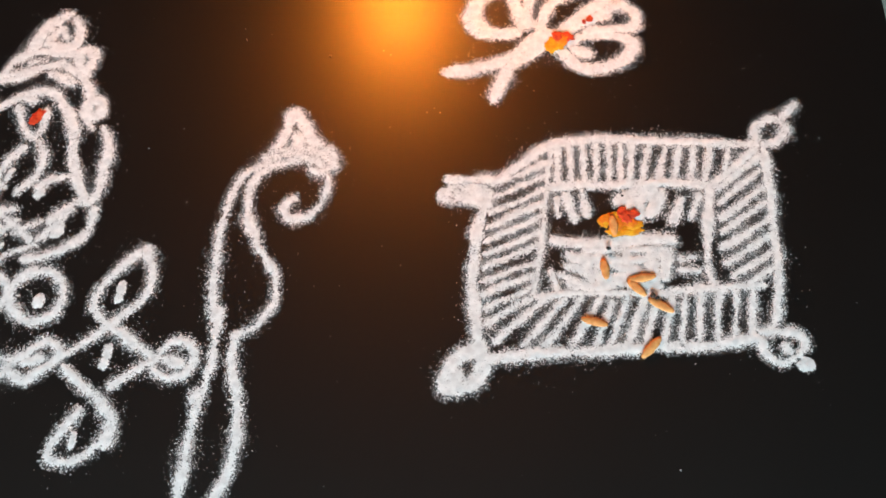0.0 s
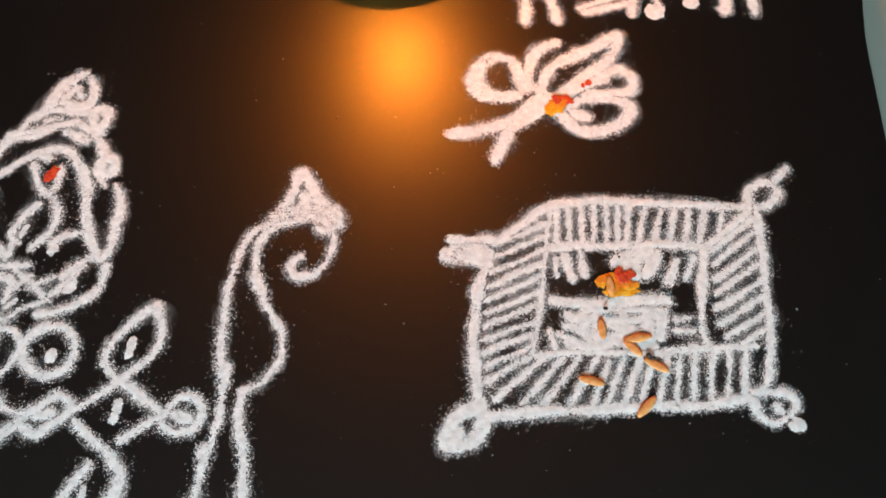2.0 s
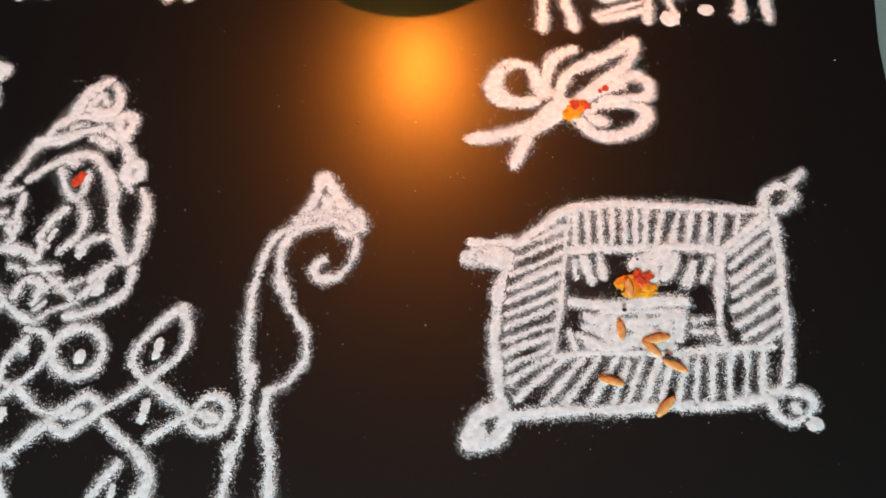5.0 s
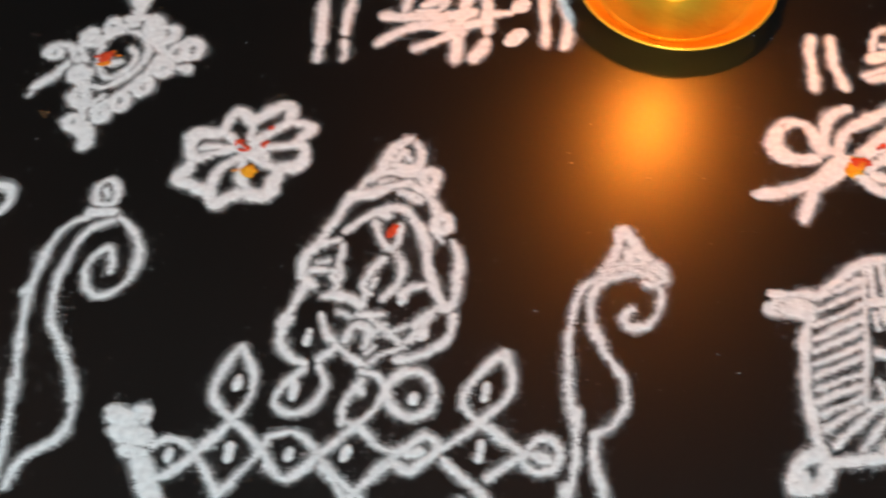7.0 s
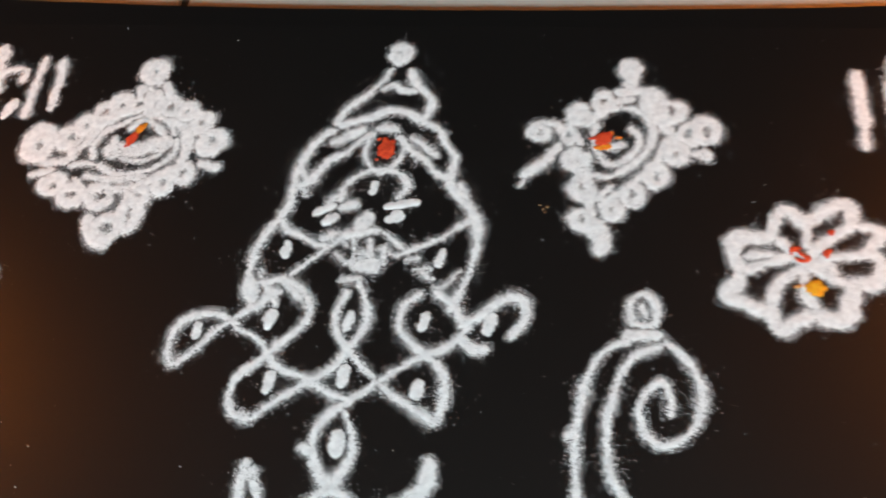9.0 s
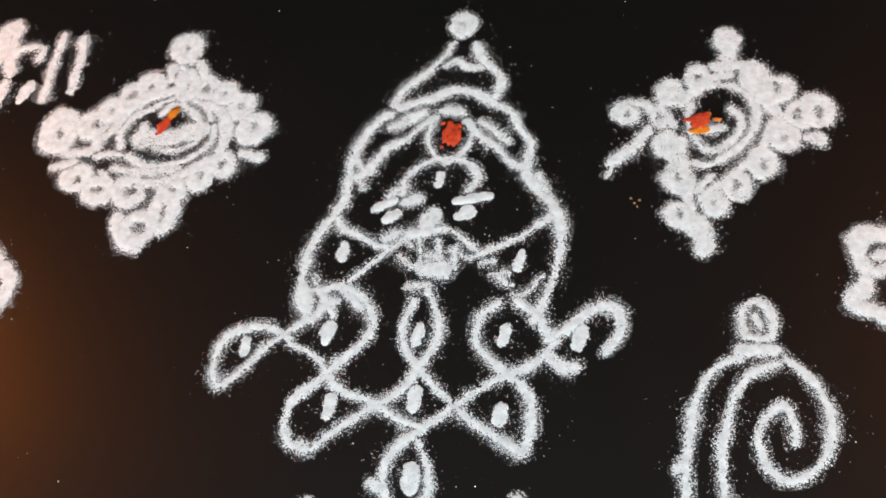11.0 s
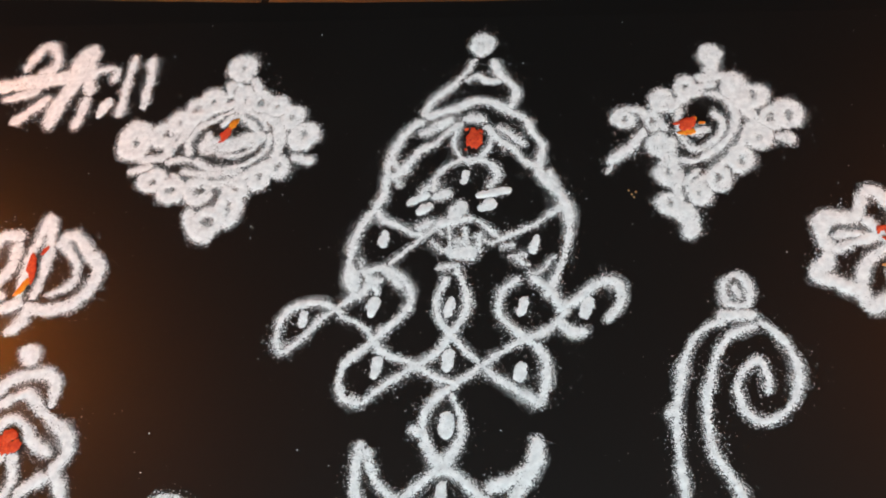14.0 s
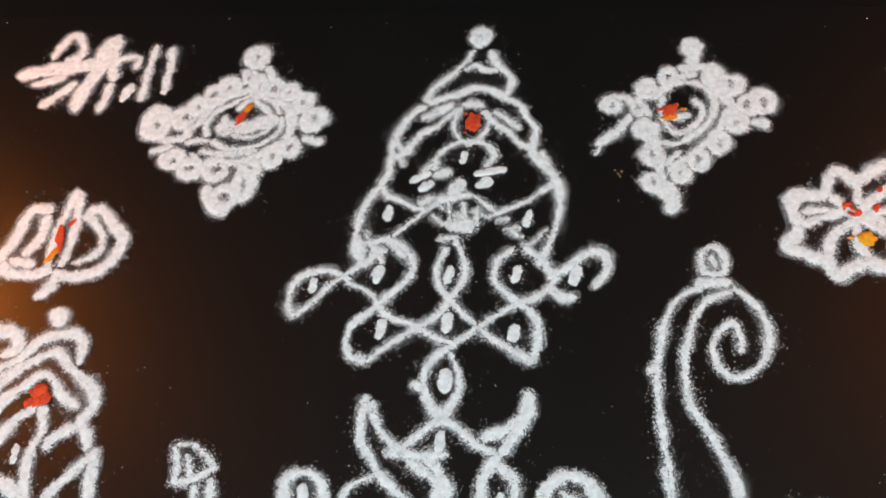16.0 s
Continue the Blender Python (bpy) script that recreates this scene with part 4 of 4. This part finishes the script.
line(m, 4.9, 26.4, 84.2, 28.6, 76.8, 27, 70.7, 19.5, 69)
line(m, 3.7, 17, 71.2, 23, 70.1)
line(m, 3.3, 21.5, 79.1, 24.4, 74)
line(m, 3.8, 17.2, 77.4, 19.8, 78.5)
line(m, 4.3, 11.6, 67.4, 6.7, 64.1, 4.9, 57.6)
line(m, 4.2, 7.5, 64.6, 14.7, 67.9, 25.2, 66.8, 32.2, 68.5)
line(m, 3.9, 5.4, 57.1, 12.7, 59.2, 19.1, 61.4, 25.6, 63)
ring(m, 4.0, 33, 64.7, 3.1, 4.9)
line(m, 4.7, 24.3, 62.5, 31.1, 57.6, 35.2, 52.3, 37.1, 47)
line(m, 3.7, 29, 64.7, 34.7, 57.1)
ring(m, 3.8, 38.3, 43.4, 3.1, 4.2)
line(m, 4.7, 3.2, 57.1, -1, 52.3, -4.6, 43.9, -10, 34.1, -14.8, 26.6, -14.8, 19.2, -10.2, 14.4)
line(m, 3.4, 0.4, 54.9, 8.6, 56, 16.2, 59.2)
line(m, 3.8, -0.9, 39.2, 7, 45.4, 15.2, 49.6, 21.8, 50.2, 26.6, 46, 30, 39.3, 31.8, 31.1)
line(m, 4.5, 42.1, 35.7, 45, 27.6, 44.7, 17.7, 43.4, 9.1, 41.4, 4.3)
line(m, 4.6, 29.1, 43.4, 32.3, 34.1, 33.2, 22.2, 37.1, 12.9, 40.5, 4.8)
line(m, 3.0, 36.2, 38.2, 39.2, 34.1)
line(m, 3.6, 11.5, 44.4, 14.2, 37.2, 17.6, 30.6)
line(m, 3.6, 21.7, 42.9, 21.4, 35.2, 18.5, 30.1)
line(m, 3.6, 12.3, 48.1, 17.7, 47)
line(m, 3.2, 16.3, 27.6, 11.2, 21.2, 8.3, 14.4, 12.1, 11.5)
line(m, 3.5, 20.3, 30.1, 23.8, 22.2, 21.7, 15.3, 15.3, 9.1)
dot(m, 3.2, 13.6, 18.7, 11.7, 13.9)
line(m, 4.0, -0, 33.6, -0.9, 25.1, -1, 17.3)
line(m, 3.5, -9.9, 33.6, -1.6, 35.7)
line(m, 3.9, -12.6, 21.2, -6.3, 21.7, -0.3, 21.2)
line(m, 4.1, -14.1, 17.3, -15.9, 10.6, -18.8, 3.5, -22.3, -2.1)
line(m, 3.4, -3.9, 19.7, -1.4, 14.4, -6.5, 9.6)
line(m, 4.3, -5.8, 10.6, 2.1, 10.6, 9.4, 6.7)
line(m, 3.6, 10.7, 12, 8, 4.9)
line(m, 3.8, 21.8, 11, 27.2, 14.9, 34.3, 15.3)
dot(m, 3.7, 23.1, 7.2, 24.4, 10.5)
line(m, 4.7, 6.6, 3, 16.6, 2.5)
line(m, 3.8, 39.3, 8.1, 34.4, 2.9, 28.4, -2.6)
line(m, 4.0, -18.1, 2.1, -20.8, -3.9, -20.4, -10.3, -16.3, -15.3, -10.6, -17.5)
dot(m, 2.7, -10.4, -3.5, -11.5, -10.3)
line(m, 3.8, -6.7, 3, -4.1, -5.3, 0, -10.8, -7.1, -16.6)
line(m, 3.9, 3, -9, 6.1, -2.1, 11.7, -4, 10.3, -11.3)
line(m, 3.2, 12.5, -6.7, 17.9, -1.2)
line(m, 3.2, 1.2, -10.8, 6.9, -15.7, 12.9, -18)
line(m, 3.2, 11.7, -18, 17.9, -13.1, 25.7, -10.4)
line(m, 2.8, 14.6, -9.9, 10.7, -14)
line(m, 3.2, 23.9, -9, 16.5, -2.6, 12.2, 1.6)
line(m, 3.1, 35.5, 2.9, 29.5, -4.9, 25.5, -9)
line(m, 3.8, 43.5, 3.4, 42.4, -5.4, 37.6, -10.9, 29.8, -14.5, 21.9, -16.2)
dot(m, 3.9, 31, -7.2, 33.5, -3.6)
line(m, 3.2, 18.1, 72.9, 23.3, 79.1)
faint(m, 4.2, 12.2, 63, 18.6, 65.2)
faint(m, 3.4, -10.6, 24.6, -5.3, 26.1)
faint(m, 3.5, -1, 3.9, 5.5, 1.6)
faint(m, 3.5, 17, -6.3, 26.7, -1.7)
faint(m, 5.2, 19.5, 58.1, 29.7, 53.9)
line(m, 3.3, -6, -18, -3.5, -26.7, -7.8, -34.8, -15.1, -37.7, -21.1, -33.1, -17.8, -25.8, -10.6, -19.3)
dot(m, 3.2, -13.9, -24.9, -14.6, -32)
line(m, 3.3, 9.6, -20.2, 15.9, -22, 19.2, -27.2, 15.4, -35.3, 8.6, -42, 0.2, -49.7, -6.4, -55.7, -12.9, -61.2)
line(m, 3.0, 10.7, -23.5, 4.3, -33.1, 3.7, -41.5)
line(m, 4.2, 8.1, -26.3, 11.5, -28.9)
line(m, 3.8, 27.7, -20.3, 21, -24.6, 21, -33.2, 27.6, -38.3, 35.1, -35.4, 36.9, -27.3, 32.3, -20.7, 26.3, -20.7)
dot(m, 4.3, 30, -29, 28.9, -33.2)
line(m, 3.4, 3.4, -39.4, 10.7, -42.6, 19.6, -50.2, 29.2, -50.2)
line(m, 3.8, 21.7, -54.2, 27.2, -49.8, 34.3, -44.7, 39.2, -49.5, 33.3, -54.9, 28.7, -58.2, 23, -54.2)
line(m, 3.3, 38.9, -50.9, 46.5, -45.8, 53.7, -39.6, 62.8, -31.6, 65.3, -22.5, 63.2, -11.9)
line(m, 3.3, 63.2, -11.4, 55.6, -18.1, 49.3, -26.9, 47.8, -33.7, 52.9, -40, 61.7, -45.9, 69.9, -51.6)
line(m, 4.3, 62.1, -12.6, 64.1, -18.1)
dot(m, 3.2, 56.2, -24.7, 55.1, -31.2)
dot(m, 4.2, 54.3, -46.3, 52.8, -54.4)
line(m, 3.8, 68.1, -52.4, 73.4, -45.9, 79.2, -45.9, 81.7, -51.1, 78.4, -57.1, 72.7, -58, 68.2, -54.4)
line(m, 5.1, 71.8, -51, 77.4, -53.7)
line(m, 4.1, 56.4, -41.7, 63.7, -46.9)
line(m, 3.7, 27.6, -52.2, 34.1, -50.9)
line(m, 3.4, 69.9, -51.2, 62.5, -55.6, 55.8, -61.1)
line(m, 3.8, 40.7, -52.9, 47.6, -59.9, 54.3, -65.8, 58.3, -72, 56.3, -79.6)
line(m, 3.3, 51.2, -64, 56.6, -70.4, 55.5, -77.9, 47.7, -83.7, 40, -82.2, 41.8, -75.5, 47.5, -67)
dot(m, 3.1, 46.8, -74.7, 46.1, -80)
line(m, 2.8, 20.6, -54.8, 13.7, -61.7, 8.1, -68.5, 2.4, -73.2, -2.5, -77)
line(m, 3.3, -2.2, -55.7, 2.3, -61.7, 7.4, -69.5, 12.7, -79.3)
dot(m, 3.3, 7.1, -49.3, 5.3, -54.8)
line(m, 3.6, -34.9, -10.7, -41.7, -20.6, -43.3, -30.6, -37.7, -38.1, -26.4, -47.9, -17.1, -59.7)
line(m, 3.6, -34.8, -11.4, -29.8, -21.5, -30.3, -31.5, -35.4, -40.2, -46, -52, -53, -58.6, -60.4, -62.4)
dot(m, 3.7, -34.5, -22.7, -35.3, -28.3)
dot(m, 5.0, -34.8, -48.7, -35.2, -54.9)
line(m, 3.2, -24, -51.6, -20.6, -45.8, -12.2, -44.4, -4.8, -50.9, -7.4, -57.9, -14.5, -61.7, -21.9, -56.1)
dot(m, 4.4, -13.1, -50.4, -14.1, -54.6)
line(m, 3.1, -23.6, -51.6, -30.9, -60.3, -37.8, -68)
line(m, 3.1, -4.8, -51.4, 4.7, -61.4, 13.4, -68.2)
line(m, 3.1, 24.4, -53, 15, -61.2, 7.5, -67.7)
line(m, 3.5, -62.4, -50.1, -56.8, -46.9, -48.1, -50.9, -42.6, -59.1, -36.8, -68)
dot(m, 3.4, -55.8, -51.1, -56.6, -55.8)
line(m, 9.0, -79, -39.3, -65.7, -40)
line(m, 8.6, -77.4, -45.7, -64.2, -46.4)
line(m, 8.1, -73.9, -51.3, -64.7, -53.3)
line(m, 8.3, -67.7, -54.3, -61.6, -64.4, -55.8, -72.2)
line(m, 5.4, -81.3, -35.9, -76, -36.5)
line(m, 5.4, -71, -35.8, -65, -37)

for holder, spots in STRAY.values():
    spots = np.vstack(spots)
    verts, faces = crumbs(np.c_[spots, np.full(len(spots), 0.08)], 0.07 + 0.21 * rng.random(len(spots)) ** 2.2)
    tagged(mesh_of("loose_powder", verts / 1000, faces, POWDER, holder), kind="stuff")
far = np.c_[rng.uniform(-640, 170, 520), rng.uniform(40, 345, 520)]
verts, faces = crumbs(np.c_[far, np.full(520, 0.1)], 0.1 + 0.24 * rng.random(520) ** 2)
tagged(mesh_of("scattered_powder", verts / 1000, faces, POWDER, None), "loose white powder grains scattered on the black board", "powder", kind="stuff")


# ---- petals ----
def flake(length, width, thick, bend, seed):
    """A petal: pointed oval, thin, bowed along its length, with a rounded edge (metres)."""
    local = random.Random(seed)
    bm = bmesh.new()
    cols, ring = 9, 8
    rings = []
    for i in range(cols):
        u = i / (cols - 1)
        half = width / 2 * max(0.1, math.sin(math.pi * (0.06 + 0.88 * u)) ** 0.6) * local.uniform(0.9, 1.08)
        rise = bend * math.sin(math.pi * u)
        rings.append([bm.verts.new((length * (u - 0.5), half * math.cos(a), rise + thick / 2 + thick / 2 * math.sin(a)))
                      for a in (2 * math.pi * k / ring for k in range(ring))])
    for a, b in zip(rings, rings[1:]):
        for k in range(ring):
            bm.faces.new((a[k], b[k], b[(k + 1) % ring], a[(k + 1) % ring]))
    bm.faces.new(rings[0])
    bm.faces.new(rings[-1][::-1])
    for face in bm.faces:
        face.smooth = True
    bmesh.ops.recalc_face_normals(bm, faces=bm.faces)
    return bm


def scrap(length, width, seed):
    """A torn flat bit of petal with a ragged outline, slightly domed (metres)."""
    local = random.Random(seed)
    bm = bmesh.new()
    count = 26
    reach = [local.uniform(0.6, 1.25) for _ in range(count)]
    reach = [(r + 0.35 * reach[k - 1]) / 1.35 for k, r in enumerate(reach)]
    rows = []
    for scale, z in ((0.97, 0.0), (1.0, 0.0001), (0.96, 0.00017), (0.5, 0.00018)):
        rows.append([bm.verts.new((length / 2 * scale * reach[k] * math.cos(2 * math.pi * k / count), width / 2 * scale * reach[k] * math.sin(2 * math.pi * k / count),
                                   z * local.uniform(0.9, 1.15))) for k in range(count)])
    for lower, upper in zip(rows, rows[1:]):
        for k in range(count):
            bm.faces.new((lower[k], lower[(k + 1) % count], upper[(k + 1) % count], upper[k]))
    bm.faces.new(rows[0][::-1])
    bm.faces.new(rows[-1])
    for face in bm.faces:
        face.smooth = True
    return bm


def petal(name, x, y, length, turn, width, mat, z, parent=None, bend=0.0, tilt=0.0):
    ob = part(name, flake(length / 1000, width / 1000, 0.0007, bend / 1000, int(x * 10 + y)), mat, parent)
    ob.matrix_basis = pose(x / 1000, y / 1000, z / 1000, tilt, 0, turn)
    return ob


def torn_petal(x, y, length, turn, width, mat, z, parent, tilt):
    ob = part("petal", scrap(length / 1000, width / 1000, int(x * 100 + y * 10 + length)), mat, parent)
    ob.matrix_basis = pose(x / 1000, y / 1000, z / 1000, tilt, 0, turn)
    return ob


def cluster(label, x, y, z, flakes):
    """A small heap of petals lying on the powder: dx, dy, length, turn, width, material, lift."""
    heap = tagged(new("petal_heap"), label, "petals", "petal offerings on the motifs")
    heap.location = (x / 1000, y / 1000, 0.45 * z / 1000)
    for dx, dy, length, turn, width, mat, lift in flakes:
        torn_petal(dx, dy, length * 1.05, turn, width * 1.6, mat, 0.45 * lift, heap, random.uniform(-3, 3))
    return heap


for x, y, length, turn in ((64.6, 139.2, 7.5, -86), (76.7, 135.7, 9.6, 9), (74.6, 132.1, 8.0, -45), (82.0, 125.8, 9.2, -30), (59.5, 120.3, 8.8, -15), (77.2, 111.2, 9.6, 46), (68.9, 155.4, 7.8, -88)):
    seed_petal = petal("peach_petal", x, y, length, turn, 3.1, PEACH, 0.9 if y > 150 else 0.55, bend=0.2)
    tagged(seed_petal, "small oval peach-orange petal lying on white powder", "petal", "peach petals on the cushion motif")
cluster("heap of yellow, orange and red petals on the cushion motif", 71, 156, 0.7, [(3.4, -2.2, 9, -6, 2.6, YELLOW, 0.2), (5.8, -0.2, 6, 18, 2.4, YELLOW, 0.4),
    (-1, -2.6, 8, 12, 2.6, YELLOW, 0.3), (-5, 0.6, 5, -30, 2.4, YELLOW, 0.5), (-4.6, 2.4, 4.6, 28, 2.2, ORANGE, 0.6), (0.6, 0.6, 7, 40, 2.6, ORANGE, 0.8), (3.6, 1.2, 6.4, -35, 2.4, ORANGE, 0.9),
    (4.8, 3.8, 6, 14, 2.4, RED, 1.2), (1.4, 4.4, 4.6, 75, 2.2, RED, 1.1), (2.4, 2.4, 5, -62, 2.4, RED, 1.5), (-1.6, 3.0, 4, 50, 2, YELLOW, 1.0)])
cluster("yellow and red petals on the bouquet motif", 55, 232, 1.0, [(-1, -0.6, 7, 35, 4.6, YELLOW, 0.2), (-1.8, -1.8, 5.6, -40, 3.6, YELLOW, 0.5), (1.4, 1.6, 5, 62, 3.4, ORANGE, 0.8), (3.6, 3, 6.5, -12, 2.6, RED, 0.7), (0.4, 2.8, 4, 20, 3, RED, 1.1)])
cluster("tiny red petal bits on the bouquet motif", 68.2, 243.3, 1.0, [(0, 0, 3.2, 55, 1.8, RED, 0.1), (-2.2, -1.4, 1.8, 20, 1.4, RED, 0.1)])
cluster("small red petal on the face motif", -132.3, 200.6, 1.0, [(0.2, 0.4, 7.4, 62, 2.7, RED, 0.3), (-0.8, -1.8, 3.6, 20, 2.2, RED, 0.5)])
cluster("bright red petals on the tall temple motif", -345.8, 283.4, 0.9, [(0, 0.4, 10, 78, 3.6, RED, 0.3), (1.2, -1.6, 7, 66, 3.2, RED, 0.5), (2.9, 3.6, 2.2, 125, 1.0, RED, 0.1), (-2.9, 4.4, 1.8, 40, 0.9, RED, 0.1), (3.1, -2.4, 1.6, 40, 0.8, RED, 0.1), (-2.6, -5.2, 1.2, 10, 0.7, RED, 0.1)])
cluster("orange-red petals on the star tile motif", -263.6, 288.9, 1.1, [(0.2, 0.8, 7.6, 32, 3.7, RED, 0.4), (-0.4, -2.8, 6.2, 12, 2.2, ORANGE, 0.2), (-4.2, 1, 2.6, 10, 0.8, RED, 0.2), (5.6, 1.6, 3, 8, 0.8, ORANGE, 0.1), (2.6, 3.4, 2.4, 60, 1.2, ORANGE, 0.3)])
cluster("red petal with an orange tip on the broad tile motif", -446.2, 287.6, 1.1, [(-0.8, -1.8, 7.6, 62, 2.5, RED, 0.4), (1.2, 2.6, 6, 66, 2.1, ORANGE, 0.3), (2.6, 4.6, 3, 78, 1.4, YELLOW, 0.2), (-2.8, -5.6, 1.2, 20, 0.7, RED, 0.1)])
cluster("red and orange petals on the lotus motif", -512.8, 218.7, 0.9, [(0.4, 4, 13, -80, 2.6, RED, 0.4), (-1.4, -4.6, 9, -118, 2.0, ORANGE, 0.5), (3.4, 12, 5, 62, 1.2, RED, 0.2)])
cluster("dark red petals on the temple motif", -501.4, 153.0, 0.9, [(-0.6, 0.6, 9, -80, 4.2, RED, 0.3), (2.6, -1.4, 7, 48, 2.6, RED, 0.6), (-2.9, -2.6, 5, -100, 2.0, RED, 0.5), (1, 2.4, 5, 20, 2.6, RED, 0.5)])
cluster("shredded red petals on the flower motif", -196.6, 241.6, 1.0, [(-1.8, 2.2, 4.2, 15, 1.3, RED, 0.3), (0.4, 0, 4.4, -40, 1.1, RED, 0.6), (-0.6, -2.2, 3.6, -22, 1.0, RED, 0.5), (2, -1.6, 3.4, 60, 1.1, RED, 0.5), (-3.2, 0.4, 1.6, 60, 0.7, RED, 0.2)])
cluster("small red petal bits on the flower motif", -187.9, 242.7, 1.0, [(0, 0, 4.6, 57, 1.6, RED, 0.3), (2.2, 8.4, 2.8, 45, 1.4, RED, 0.2)])
cluster("round orange petal on the flower motif", -193.1, 228.6, 1.0, [(0, 0, 6.6, 0, 3.7, YELLOW, 0.4), (0.3, 0.2, 6, 90, 3.6, YELLOW, 0.5), (-5.6, 0.6, 3.2, 10, 1.0, PEACH, 0.2)])


# ---- specks ----
def speck(name, x, y, size, z, mat, label, category):
    bm = bmesh.new()
    bmesh.ops.create_icosphere(bm, subdivisions=2, radius=size / 1000)
    for v in bm.verts:
        v.co *= 1 + 0.5 * noise.noise(v.co * 900 + Vector((x, y, 0)))
        v.co.z *= 0.7
    ob = part(name, bm, mat)
    ob.location = (x / 1000, y / 1000, z / 1000)
    return tagged(ob, label, category)


for x, y, size in ((66.3, 146.5, 0.8), (79.4, 129.1, 0.9), (81.0, 128.2, 0.6), (73, 166.5, 0.5), (70.6, 131.5, 0.5)):
    speck("black_seed", x, y, size, 1.6, CINDER, "tiny black seed lying on white powder", "seed")
speck("sheet_speck", -29.2, 226.7, 0.6, 0.0, SHEET, "small dark bump on the black board", "speck")
for dx, dy in ((0, 0), (1.5, 1), (-1.2, 1.6), (0.8, -1.4)):
    speck("brown_crumb", -285 + dx, 258 + dy, 0.45, 0.2, DUST, "tiny brown crumb on the black board", "crumb")

# ---- floor tiles ----
SIDE, GAP = 0.6, 0.0035
bm = box(bmesh.new(), 0, SIDE - GAP, 0, SIDE - GAP, -0.008, 0, 0.0012)
tile_data = bpy.data.meshes.new("tile")
bm.to_mesh(tile_data)
bm.free()
grey_data = tile_data.copy()
tile_data.materials.append(TILE)
grey_data.materials.append(GREY_TILE)
for i in range(-6, 7):
    for j in range(-5, 10):
        x, y = -0.446 + GAP / 2 + SIDE * i, 0.02 + SIDE * j
        if X0 - 0.05 < x < X1 - 0.5 and Y0 - 0.05 < y < Y1 - 0.5:
            tile = new("tile", grey_data if i > 0 else tile_data)
            tile.parent = floor
            tile.location = (x, y, FLOOR_Z)
